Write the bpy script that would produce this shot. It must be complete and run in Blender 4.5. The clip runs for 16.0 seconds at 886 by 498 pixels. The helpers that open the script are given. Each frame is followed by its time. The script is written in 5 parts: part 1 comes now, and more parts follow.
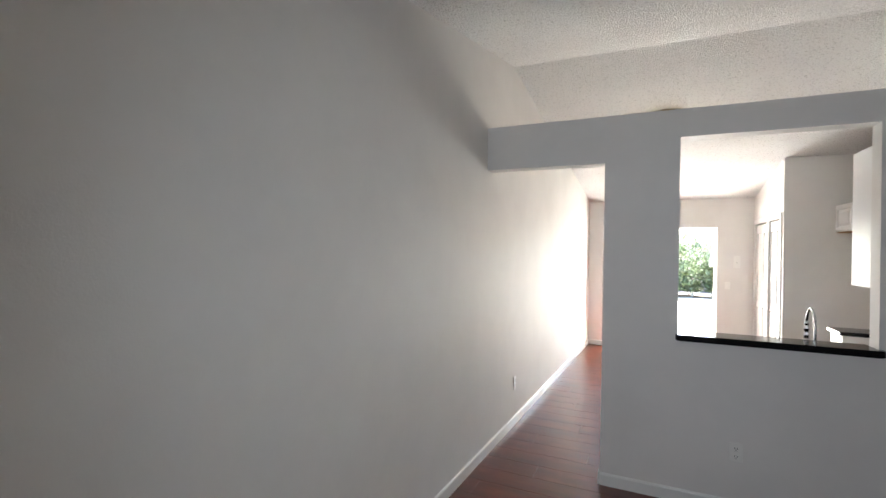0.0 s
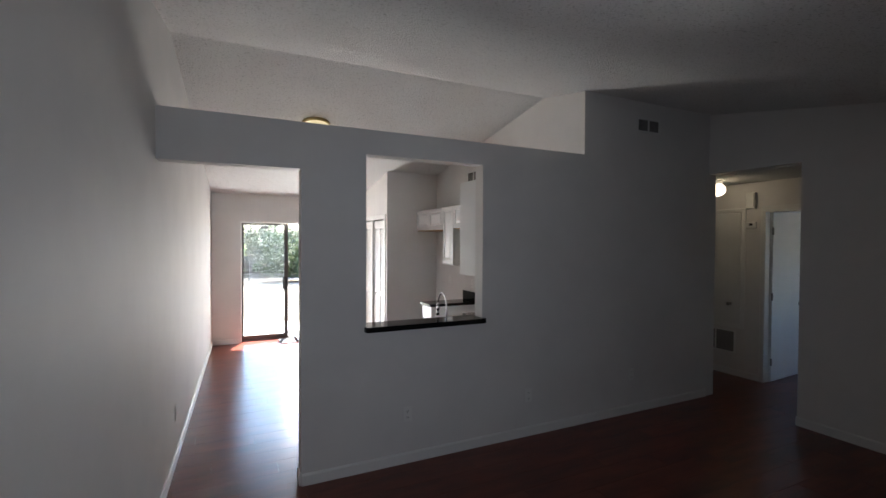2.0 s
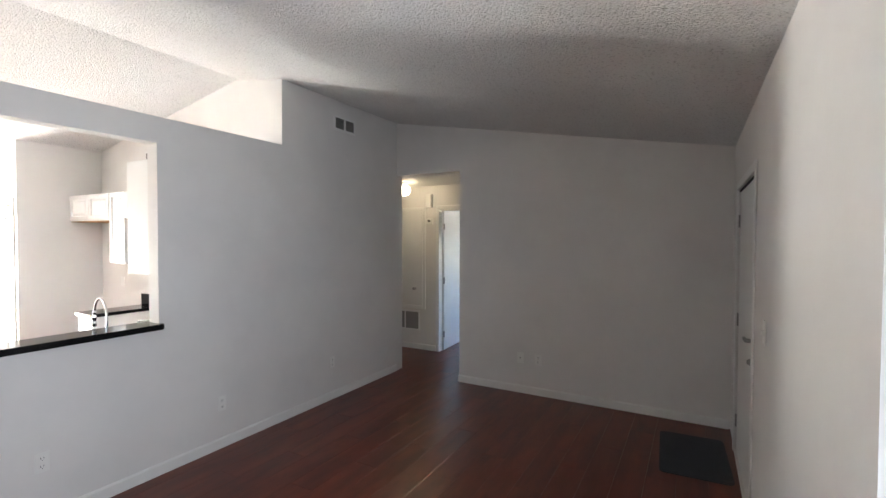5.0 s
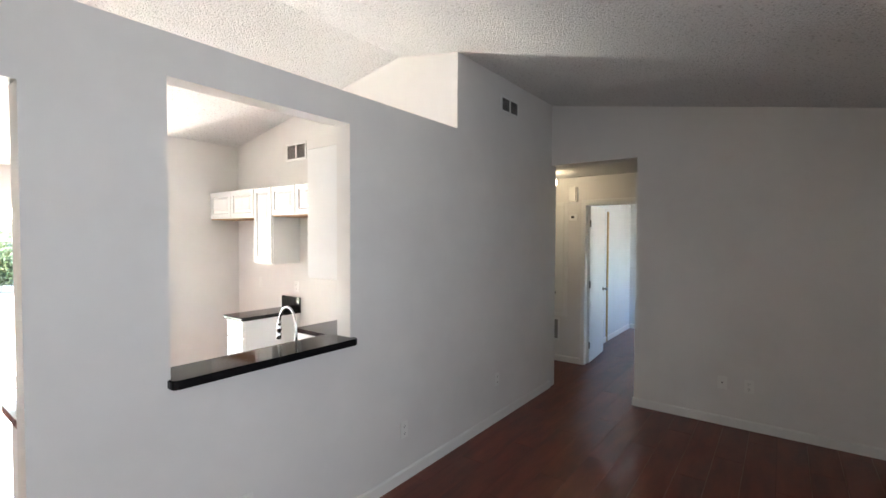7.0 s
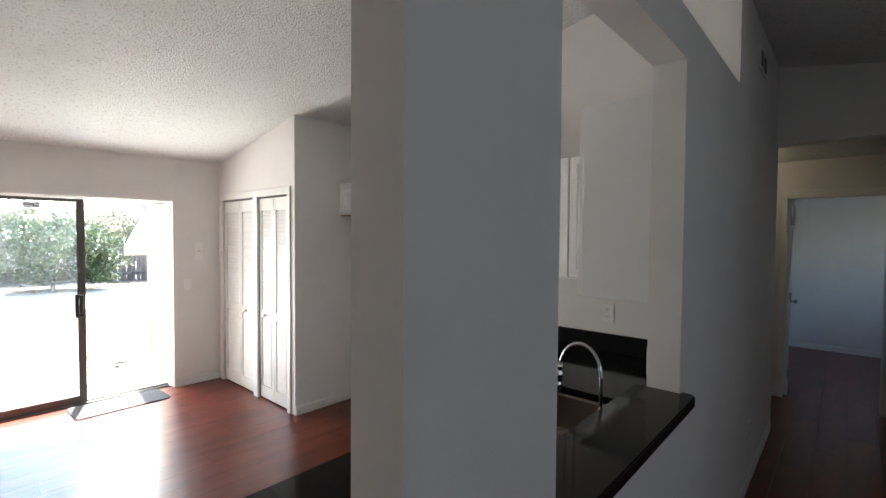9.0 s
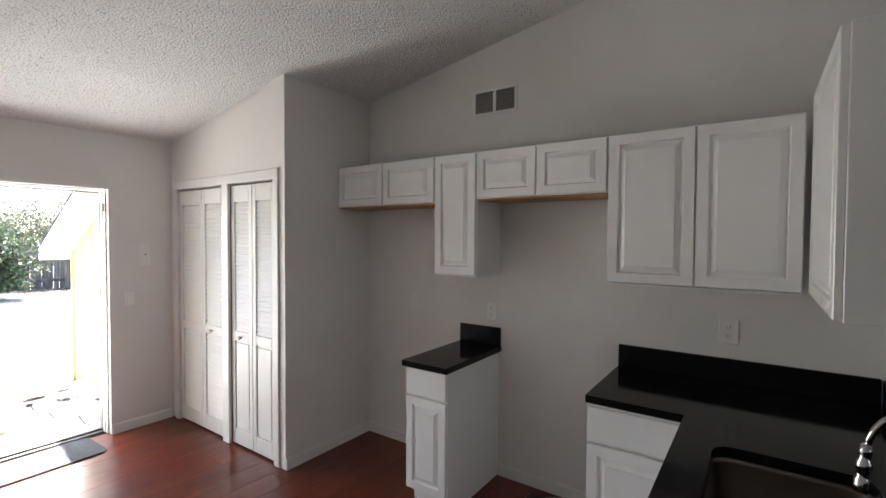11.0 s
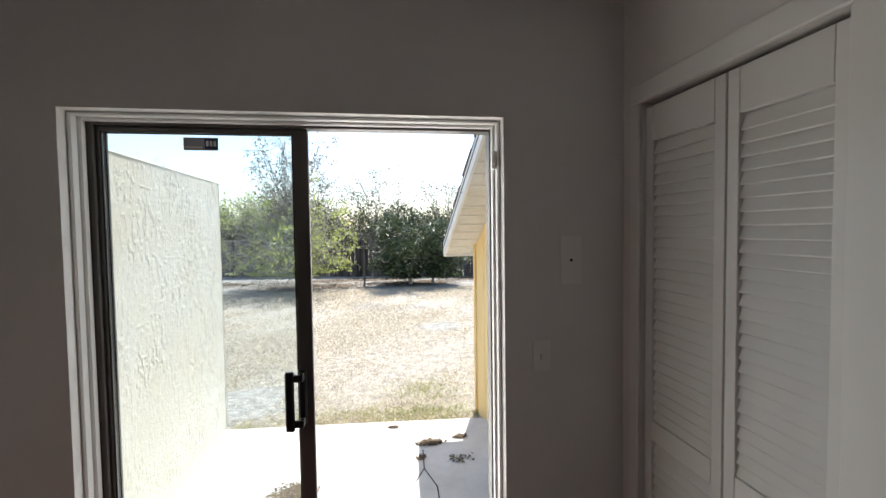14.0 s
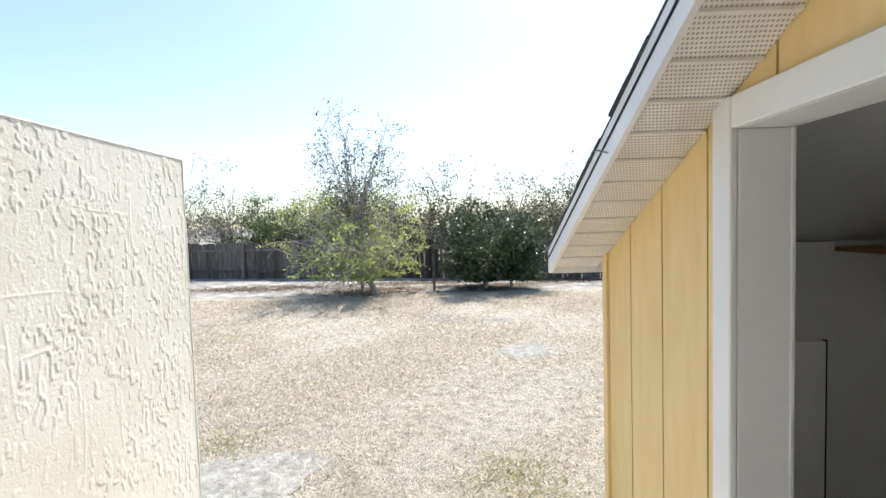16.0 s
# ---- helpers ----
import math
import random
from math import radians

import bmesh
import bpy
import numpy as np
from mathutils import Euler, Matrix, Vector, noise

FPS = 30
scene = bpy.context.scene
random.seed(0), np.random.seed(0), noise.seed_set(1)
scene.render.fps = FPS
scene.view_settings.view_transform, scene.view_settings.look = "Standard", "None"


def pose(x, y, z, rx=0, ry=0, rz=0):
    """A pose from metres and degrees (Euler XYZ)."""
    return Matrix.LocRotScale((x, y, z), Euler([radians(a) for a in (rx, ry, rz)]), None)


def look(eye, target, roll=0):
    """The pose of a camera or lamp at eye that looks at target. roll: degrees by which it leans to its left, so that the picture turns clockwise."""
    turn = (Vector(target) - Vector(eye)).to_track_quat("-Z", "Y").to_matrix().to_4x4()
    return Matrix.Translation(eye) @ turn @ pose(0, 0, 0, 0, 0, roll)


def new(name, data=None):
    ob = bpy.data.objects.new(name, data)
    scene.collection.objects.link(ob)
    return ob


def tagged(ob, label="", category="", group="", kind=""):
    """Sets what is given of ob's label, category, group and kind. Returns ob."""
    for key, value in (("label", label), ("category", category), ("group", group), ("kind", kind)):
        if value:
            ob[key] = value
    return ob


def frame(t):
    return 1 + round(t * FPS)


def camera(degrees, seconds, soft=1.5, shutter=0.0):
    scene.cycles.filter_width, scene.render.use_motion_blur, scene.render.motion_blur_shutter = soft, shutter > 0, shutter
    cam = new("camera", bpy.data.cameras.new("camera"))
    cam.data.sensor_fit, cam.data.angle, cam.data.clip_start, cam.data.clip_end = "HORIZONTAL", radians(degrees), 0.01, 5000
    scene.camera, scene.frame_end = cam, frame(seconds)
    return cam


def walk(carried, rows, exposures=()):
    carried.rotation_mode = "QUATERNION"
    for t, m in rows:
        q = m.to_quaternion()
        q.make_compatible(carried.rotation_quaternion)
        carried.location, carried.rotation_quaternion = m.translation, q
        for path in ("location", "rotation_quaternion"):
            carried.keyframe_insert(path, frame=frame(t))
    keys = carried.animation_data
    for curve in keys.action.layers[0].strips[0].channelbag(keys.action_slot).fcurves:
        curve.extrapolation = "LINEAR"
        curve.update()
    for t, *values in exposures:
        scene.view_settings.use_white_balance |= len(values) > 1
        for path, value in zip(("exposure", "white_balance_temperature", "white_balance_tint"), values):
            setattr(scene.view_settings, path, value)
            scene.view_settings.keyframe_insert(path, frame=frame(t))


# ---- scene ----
cam = camera(88.9, 16.0)

PATH = [
    (0, (1.136, -3.28, 1.584), (0.305, -1.461, 1.589), 1.0),
    (0.5, (0.886, -3.257, 1.673), (0.541, -1.287, 1.635), 0.2),
    (1, (0.646, -3.185, 1.687), (0.797, -1.191, 1.652), 0.1),
    (1.5, (0.455, -3.167, 1.692), (1.003, -1.244, 1.662), 0.1),
    (2, (0.374, -3.227, 1.708), (1.245, -1.427, 1.673), 0.3),
    (2.5, (0.377, -3.284, 1.694), (1.548, -1.663, 1.667), 0.2),
    (3, (0.418, -3.344, 1.696), (1.827, -1.926, 1.668), 0.3),
    (3.5, (0.433, -3.383, 1.677), (2.033, -2.184, 1.654), 0.0),
    (6, (0.548, -2.932, 1.693), (2.303, -1.973, 1.643), 0.2),
    (6.5, (0.518, -2.505, 1.707), (2.197, -1.42, 1.653), 0.4),
    (7, (0.492, -2.051, 1.682), (2.089, -0.848, 1.624), 0.2),
    (7.5, (0.461, -1.556, 1.682), (1.965, -0.24, 1.619), 0.45),
    (8, (0.408, -1.1, 1.692), (1.809, 0.324, 1.624), 0.45),
    (10.5, (0.533, 0.267, 1.639), (2.173, 1.411, 1.589), 0.3),
    (11, (0.66, 0.594, 1.642), (2.295, 1.744, 1.588), 0.3),
    (11.5, (0.803, 1.008, 1.64), (2.371, 2.249, 1.577), 0.1),
    (12, (1.006, 1.432, 1.631), (2.466, 2.797, 1.557), -0.0),
    (12.5, (1.231, 1.867, 1.624), (2.461, 3.442, 1.546), -0.1),
    (13, (1.405, 2.318, 1.629), (2.325, 4.092, 1.541), -0.4),
    (13.5, (1.551, 2.796, 1.614), (2.155, 4.701, 1.525), -0.8),
    (14, (1.617, 3.289, 1.6), (1.918, 5.264, 1.514), -0.8),
    (14.5, (1.664, 3.751, 1.615), (1.801, 5.744, 1.528), -1.2),
    (15, (1.702, 4.203, 1.621), (1.743, 6.2, 1.528), -1.7),
    (15.5, (1.703, 4.63, 1.626), (1.693, 6.628, 1.528), -1.8),
    (16, (1.696, 4.976, 1.624), (1.676, 6.974, 1.527), -1.7),
]

EXPOSURES = [(0.0, 4.6, 6500, 9), (0.5, 4.1, 6450, 10), (1.0, 3.85, 6300, 11), (1.5, 3.7, 6250, 12), (2.0, 3.45, 6200, 12), (2.5, 3.35, 6200, 12),
             (3.0, 3.4, 6200, 12), (3.5, 4.05, 6250, 12), (5.8, 5.85, 6500, 10), (6.5, 5.8, 6550, 10), (7.0, 5.55, 6550, 10), (7.5, 5.15, 6550, 9), (8.2, 4.4, 6450, 8), (10.3, 3.15, 6250, 11),
             (11.5, 3.2, 6250, 11), (12.5, 2.85, 6250, 10), (13.0, 2.3, 6350, 10), (13.5, 1.5, 6400, 10), (14.0, 1.15, 6400, 10), (14.5, 0.92, 6400, 10),
             (15.0, 0.83, 6400, 10), (16.0, 0.9, 6400, 10)]
walk(cam, [(t, look(eye, target, roll)) for t, eye, target, roll in PATH], EXPOSURES)

# ---- world, sun and lamps ----
SUN_WAY = Vector((0.23, 0.62, 1.0)).normalized()          # towards the sun
world = bpy.data.worlds.new("sky")
scene.world = world
world.use_nodes = True
wn = world.node_tree
wn.nodes.clear()
sky = wn.nodes.new("ShaderNodeTexSky")
sky.sky_type = "NISHITA"
sky.sun_disc = False
sky.sun_elevation = math.asin(SUN_WAY.z)
sky.sun_rotation = math.atan2(SUN_WAY.x, SUN_WAY.y)
bg = wn.nodes.new("ShaderNodeBackground")
bg.inputs["Strength"].default_value = 0.14
wout = wn.nodes.new("ShaderNodeOutputWorld")
wn.links.new(sky.outputs[0], bg.inputs["Color"])
wn.links.new(bg.outputs[0], wout.inputs["Surface"])

sun_data = bpy.data.lights.new("sun", "SUN")
sun_data.energy, sun_data.angle, sun_data.color = 5.0, radians(0.53), (1.0, 0.95, 0.87)
sun = new("sun", sun_data)
sun.matrix_world = SUN_WAY.to_track_quat("Z", "Y").to_matrix().to_4x4()


def area_lamp(name, eye, target, w, h, watts, color):
    data = bpy.data.lights.new(name, "AREA")
    data.shape, data.size, data.size_y, data.energy, data.color = "RECTANGLE", w, h, watts, color
    lamp = new(name, data)
    lamp.matrix_world = look(eye, target)
    return lamp


def point_lamp(name, place, watts, radius, color):
    data = bpy.data.lights.new(name, "POINT")
    data.energy, data.shadow_soft_size, data.color = watts, radius, color
    lamp = new(name, data)
    lamp.location = place
    return lamp


# added bluish fill lamp for the living room, at an assumed window out of view
front_light = area_lamp("front_fill", (1.15, -3.60, 1.45), (1.5, 0.0, 1.35), 0.8, 0.85, 0.50, (0.80, 0.885, 1.0))
front_light.data.spread = radians(122)
# added weak bluish fill lamp at the unseen bedroom opening
area_lamp("bedroom_fill", (8.02, -3.02, 1.475), (8.02, 0.0, 1.2), 0.8, 0.8, 0.008, (0.72, 0.84, 1.0))
# added fill lamp outside the open leaf, brightens the kitchen beyond sky and bounce
area_lamp("glass_door_fill", (1.73, 5.60, 1.02), (1.73, 0.0, 1.40), 0.68, 1.9, 6.0, (1.0, 0.97, 0.925))
point_lamp("kitchen_bulb", (1.28, 1.87, 2.915), 0.14, 0.06, (1.0, 0.90, 0.74))
point_lamp("hall_bulb", (5.76, 0.26, 2.345), 0.05, 0.05, (1.0, 0.78, 0.48))

# ---- materials ----


def material(name, color=(0.8, 0.8, 0.8), rough=0.5, metal=0.0):
    m = bpy.data.materials.new(name)
    m.use_nodes = True
    b = m.node_tree.nodes["Principled BSDF"]
    b.inputs["Base Color"].default_value = (*color, 1)
    b.inputs["Roughness"].default_value = rough
    b.inputs["Metallic"].default_value = metal
    return m


class Nodes:
    """Short hand for building a material's node tree."""

    def __init__(self, m):
        self.t = m.node_tree
        self.b = self.t.nodes["Principled BSDF"]

    def add(self, kind, **settings):
        n = self.t.nodes.new(kind)
        for key, value in settings.items():
            n.inputs[key].default_value = value
        return n

    def link(self, a, b):
        self.t.links.new(a, b)

    def place(self, scale=(1, 1, 1), world_space=True):
        g = self.add("ShaderNodeNewGeometry") if world_space else self.add("ShaderNodeTexCoord")
        mp = self.add("ShaderNodeMapping")
        mp.inputs["Scale"].default_value = scale
        self.link(g.outputs["Position"] if world_space else g.outputs["Object"], mp.inputs["Vector"])
        return mp.outputs[0]

    def noise(self, where, scale, detail=4.0, rough=0.55):
        n = self.add("ShaderNodeTexNoise", Scale=scale, Detail=detail, Roughness=rough)
        self.link(where, n.inputs["Vector"])
        return n.outputs["Fac"]

    def voronoi(self, where, scale, feature="F1"):
        n = self.add("ShaderNodeTexVoronoi", Scale=scale)
        n.feature = feature
        self.link(where, n.inputs["Vector"])
        return n.outputs["Distance"]

    def ramp(self, fac, stops):
        n = self.add("ShaderNodeValToRGB")
        e = n.color_ramp.elements
        while len(e) < len(stops):
            e.new(0.5)
        for k, (p, c) in zip(e, stops):
            k.position = p
            k.color = (*c, 1) if len(c) == 3 else c
        self.link(fac, n.inputs["Fac"])
        return n.outputs["Color"]

    def mix(self, a, b, fac, kind="MIX"):
        n = self.t.nodes.new("ShaderNodeMix")
        n.data_type, n.blend_type = "RGBA", kind
        sock = [s for s in n.inputs if s.type == "RGBA"]
        facs = [s for s in n.inputs if s.type == "VALUE"]
        for value, socket in ((a, sock[0]), (b, sock[1]), (fac, facs[0])):
            if isinstance(value, (int, float)):
                socket.default_value = value
            elif isinstance(value, tuple):
                socket.default_value = (*value, 1)
            else:
                self.link(value, socket)
        return [s for s in n.outputs if s.type == "RGBA"][0]

    def math(self, op, a, b=0.0):
        n = self.t.nodes.new("ShaderNodeMath")
        n.operation = op
        for value, socket in ((a, n.inputs[0]), (b, n.inputs[1])):
            if isinstance(value, (int, float)):
                socket.default_value = value
            else:
                self.link(value, socket)
        return n.outputs[0]

    def color(self, c):
        self.link(c, self.b.inputs["Base Color"])

    def rough(self, r):
        self.link(r, self.b.inputs["Roughness"])

    def bump(self, height, strength, distance):
        n = self.add("ShaderNodeBump", Strength=strength, Distance=distance)
        self.link(height, n.inputs["Height"])
        self.link(n.outputs[0], self.b.inputs["Normal"])


def painted(name, color, rough, mottle=0.03, peel=0.25, scale=140.0):
    """Rolled wall paint: faint orange peel and scuffs."""
    m = material(name, color, rough)
    n = Nodes(m)
    p = n.place()
    big = n.noise(p, 1.3, 5.0, 0.6)
    dark = tuple(c * (1 - mottle * 3) for c in color)
    n.color(n.ramp(big, [(0.25, dark), (0.6, color)]))
    n.bump(n.noise(p, scale, 3.0), peel, 0.002)
    return m


def timber(name, c1, c2, c3, rough, along="x", scale=1.0, per_object=0.3, bump=0.15, fine_mix=0.7, st=None):
    """Wood grain stretched along one axis, shifted from piece to piece."""
    m = material(name, c2, rough)
    n = Nodes(m)
    st = st or {"x": (0.9, 9, 9), "y": (9, 0.9, 9), "z": (9, 9, 0.9)}[along]
    g = n.add("ShaderNodeNewGeometry")
    info = n.add("ShaderNodeObjectInfo")
    off = n.add("ShaderNodeVectorMath")
    off.operation = "MULTIPLY_ADD"
    comb = n.add("ShaderNodeCombineXYZ")
    for k in range(3):
        n.link(info.outputs["Random"], comb.inputs[k])
    n.link(comb.outputs[0], off.inputs[0])
    off.inputs[1].default_value = (17.0, 13.0, 11.0)
    n.link(g.outputs["Position"], off.inputs[2])
    mp = n.add("ShaderNodeMapping")
    mp.inputs["Scale"].default_value = tuple(s * scale for s in st)
    n.link(off.outputs[0], mp.inputs["Vector"])
    a = n.noise(mp.outputs[0], 1.6, 6.0, 0.62)
    f = n.noise(mp.outputs[0], 9.0, 4.0, 0.7)
    grain = n.ramp(a, [(0.28, c1), (0.5, c2), (0.74, c3)])
    fine = n.ramp(f, [(0.3, (0.72, 0.72, 0.72)), (0.65, (1.0, 1.0, 1.0))])
    col = n.mix(grain, fine, fine_mix, "MULTIPLY")
    shade = n.ramp(info.outputs["Random"], [(0.0, (1 - per_object,) * 3), (1.0, (1.0, 1.0, 1.0))])
    n.color(n.mix(col, shade, 1.0, "MULTIPLY"))
    if bump:
        n.bump(f, bump, 0.001)
    return m


WALL = painted("white_wall_paint", (0.75, 0.73, 0.705), 0.62)
WALL_BED = painted("pale_bedroom_paint", (0.70, 0.72, 0.73), 0.6)
TRIM = painted("white_gloss_trim", (0.78, 0.775, 0.75), 0.34, 0.02, 0.08, 60.0)
CAB = painted("white_cabinet_lacquer", (0.80, 0.80, 0.79), 0.3, 0.012, 0.04, 40.0)
DOOR = painted("white_door_paint", (0.75, 0.745, 0.72), 0.42, 0.03, 0.1, 80.0)
ALARM_GREY = material("grey_sticker", (0.35, 0.36, 0.38), 0.5)
NAVY = material("navy_sticker", (0.02, 0.03, 0.10), 0.5)

POPCORN = material("popcorn_ceiling_texture", (0.74, 0.73, 0.71), 0.9)
n = Nodes(POPCORN)
p = n.place()
blobs = n.voronoi(p, 85.0)
lump = n.noise(p, 60.0, 4.0, 0.65)
pits = n.voronoi(p, 42.0)
height = n.math("ADD", n.math("MULTIPLY", lump, 1.0), n.math("MULTIPLY", n.math("SUBTRACT", 0.6, blobs), 0.9))
base = n.ramp(n.noise(p, 0.8, 4.0), [(0.3, (0.73, 0.72, 0.70)), (0.65, (0.80, 0.795, 0.78))])
speck = n.ramp(n.noise(p, 62.0, 3.0, 0.6), [(0.30, (0.6, 0.59, 0.58)), (0.45, (1, 1, 1))])
n.color(n.mix(base, speck, 0.9, "MULTIPLY"))
n.bump(height, 0.8, 0.012)

FLOOR_WOOD = timber("cherry_laminate", (0.066, 0.012, 0.007), (0.130, 0.025, 0.012), (0.190, 0.042, 0.019), 0.28, "x", 1.0, 0.12, 0.0, 0.4, (1.1, 4.5, 4.5))
FLOOR_WOOD.node_tree.nodes["Principled BSDF"].inputs["Coat Weight"].default_value = 0.10
FLOOR_WOOD.node_tree.nodes["Principled BSDF"].inputs["Coat Roughness"].default_value = 0.2
SUBFLOOR = material("dark_underlay", (0.03, 0.012, 0.008), 0.8)
RAW_WOOD = timber("raw_plywood", (0.38, 0.20, 0.075), (0.50, 0.28, 0.11), (0.60, 0.36, 0.16), 0.6, "y")
PINE_EDGE = timber("varnished_pine_edge", (0.42, 0.26, 0.10), (0.55, 0.36, 0.15), (0.62, 0.43, 0.2), 0.5, "z")

FLOOR_WOOD.node_tree.nodes["Principled BSDF"].inputs["Specular IOR Level"].default_value = 0.38
GRANITE = material("black_granite", (0.008, 0.008, 0.009), 0.07)
GRANITE.node_tree.nodes["Principled BSDF"].inputs["Specular IOR Level"].default_value = 0.2
n = Nodes(GRANITE)
p = n.place()
n.color(n.ramp(n.noise(p, 320.0, 2.0, 0.7), [(0.5, (0.006, 0.006, 0.0065)), (0.68, (0.018, 0.018, 0.02)), (0.8, (0.06, 0.06, 0.065))]))
n.rough(n.ramp(n.noise(p, 7.0, 4.0), [(0.3, (0.05, 0.05, 0.05)), (0.7, (0.13, 0.13, 0.13))]))

STEEL = material("brushed_stainless", (0.16, 0.135, 0.12), 0.28, 1.0)
n = Nodes(STEEL)
n.rough(n.ramp(n.noise(n.place((4, 60, 60)), 6.0, 4.0), [(0.3, (0.28, 0.28, 0.28)), (0.7, (0.36, 0.36, 0.36))]))
CHROME = material("chrome", (0.62, 0.62, 0.63), 0.08, 1.0)
NICKEL = material("worn_nickel", (0.32, 0.31, 0.30), 0.3, 1.0)
ALUMINIUM = material("bronze_grey_aluminium", (0.12, 0.112, 0.104), 0.6, 0.3)
n = Nodes(ALUMINIUM)
n.rough(n.ramp(n.noise(n.place(), 30.0, 4.0), [(0.3, (0.45, 0.45, 0.45)), (0.7, (0.62, 0.62, 0.62))]))
BLACK = material("black_plastic", (0.012, 0.012, 0.012), 0.35)
# dark plate colour stands for the shade behind vent blades; the wall is uncut
VENT_BACK = material("shaded_vent_backing", (0.08, 0.075, 0.07), 0.9)
# near-black: the shade of slots, gaps and the closet put into the colour
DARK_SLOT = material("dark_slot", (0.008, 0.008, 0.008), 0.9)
VENT_GREY = material("dark_grey_grille", (0.25, 0.24, 0.23), 0.6)
PLASTIC = material("white_plastic_plate", (0.79, 0.78, 0.75), 0.3)
RUBBER = material("charcoal_ribbed_mat", (0.03, 0.034, 0.042), 0.9)
n = Nodes(RUBBER)
p = n.place()
n.color(n.ramp(n.noise(p, 160.0, 3.0), [(0.35, (0.02, 0.022, 0.028)), (0.7, (0.06, 0.065, 0.075))]))
n.bump(n.noise(p, 220.0, 2.0), 0.8, 0.004)

GLASS = bpy.data.materials.new("window_glass")
GLASS.use_nodes = True
gt = GLASS.node_tree
gt.nodes.clear()
tr = gt.nodes.new("ShaderNodeBsdfTransparent")
tr.inputs["Color"].default_value = (0.96, 0.98, 0.98, 1)
gl = gt.nodes.new("ShaderNodeBsdfGlossy")
gl.inputs["Roughness"].default_value = 0.02
fw = gt.nodes.new("ShaderNodeLayerWeight")
fw.inputs["Blend"].default_value = 0.5
fp = gt.nodes.new("ShaderNodeMath")
fp.operation = "POWER"
fp.inputs[1].default_value = 5.0
fr = gt.nodes.new("ShaderNodeMath")
fr.operation = "MULTIPLY_ADD"
fr.use_clamp = True
fr.inputs[1].default_value, fr.inputs[2].default_value = 0.7, 0.035
gt.links.new(fw.outputs["Facing"], fp.inputs[0])
gt.links.new(fp.outputs[0], fr.inputs[0])
mx = gt.nodes.new("ShaderNodeMixShader")
go = gt.nodes.new("ShaderNodeOutputMaterial")
gt.links.new(fr.outputs[0], mx.inputs[0])
gt.links.new(tr.outputs[0], mx.inputs[1])
gt.links.new(gl.outputs[0], mx.inputs[2])
dust = gt.nodes.new("ShaderNodeBsdfTranslucent")
dust.inputs["Color"].default_value = (0.9, 0.92, 0.95, 1)
dm = gt.nodes.new("ShaderNodeMixShader")
dm.inputs[0].default_value = 0.008
gt.links.new(mx.outputs[0], dm.inputs[1])
gt.links.new(dust.outputs[0], dm.inputs[2])
gt.links.new(dm.outputs[0], go.inputs["Surface"])


def glowing(name, color, strength):
    m = material(name, (0.85, 0.8, 0.7), 0.25)
    b = m.node_tree.nodes["Principled BSDF"]
    b.inputs["Emission Color"].default_value = (*color, 1)
    b.inputs["Emission Strength"].default_value = strength
    return m


GLOBE = glowing("lit_opal_globe", (1.0, 0.82, 0.55), 0.35)
DIFFUSER = glowing("lit_ribbed_diffuser", (1.0, 0.80, 0.42), 0.07)
BRASS = material("brass_rim", (0.55, 0.42, 0.2), 0.3, 1.0)

STUCCO = material("cream_stucco", (0.60, 0.56, 0.47), 0.9)
n = Nodes(STUCCO)
p = n.place()
n.color(n.ramp(n.noise(p, 1.6, 6.0, 0.65), [(0.25, (0.62, 0.57, 0.46)), (0.5, (0.68, 0.645, 0.56)), (0.75, (0.72, 0.695, 0.64))]))
n.bump(n.noise(p, 130.0, 4.0), 0.5, 0.003)

SIDING = material("yellow_wood_siding", (0.62, 0.42, 0.14), 0.75)
n = Nodes(SIDING)
p = n.place((3, 3, 0.6))
n.color(n.ramp(n.noise(p, 5.0, 5.0, 0.6), [(0.3, (0.73, 0.53, 0.235)), (0.6, (0.78, 0.585, 0.28)), (0.8, (0.80, 0.62, 0.32))]))
n.bump(n.noise(n.place((40, 40, 3)), 3.0, 4.0), 0.1, 0.002)
WHITE_EXT = painted("weathered_white_exterior", (0.80, 0.79, 0.76), 0.55, 0.05, 0.2, 60.0)
JAMB_GREY = painted("grey_white_jamb", (0.80, 0.79, 0.765), 0.55, 0.05, 0.15, 60.0)

SOFFIT = material("vented_vinyl_soffit", (0.66, 0.62, 0.54), 0.6)
n = Nodes(SOFFIT)
g = n.add("ShaderNodeNewGeometry")
sep = n.add("ShaderNodeSeparateXYZ")
n.link(g.outputs["Position"], sep.inputs[0])
rowf = n.math("MULTIPLY", sep.outputs[1], 74.0)
row = n.math("FLOOR", rowf)
shift = n.math("MULTIPLY", n.math("MODULO", row, 2.0), 0.5)
colf = n.math("ADD", n.math("MULTIPLY", sep.outputs[0], 84.0), shift)
du = n.math("ABSOLUTE", n.math("SUBTRACT", n.math("FRACT", colf), 0.5))
dv = n.math("ABSOLUTE", n.math("SUBTRACT", n.math("FRACT", rowf), 0.5))
hole = n.math("MULTIPLY", n.math("LESS_THAN", du, 0.27), n.math("LESS_THAN", dv, 0.24))
dirt = n.ramp(n.noise(n.place(), 6.0, 5.0), [(0.35, (0.66, 0.61, 0.52)), (0.6, (0.78, 0.75, 0.68))])
n.color(n.mix(dirt, (0.36, 0.325, 0.27), hole))
n.bump(n.math("SUBTRACT", 1.0, hole), 0.5, 0.002)
SOFFIT_RIB = painted("vinyl_soffit_rib", (0.76, 0.73, 0.66), 0.5, 0.06)
SHINGLE = material("dark_shingle", (0.05, 0.048, 0.045), 0.95)
n = Nodes(SHINGLE)
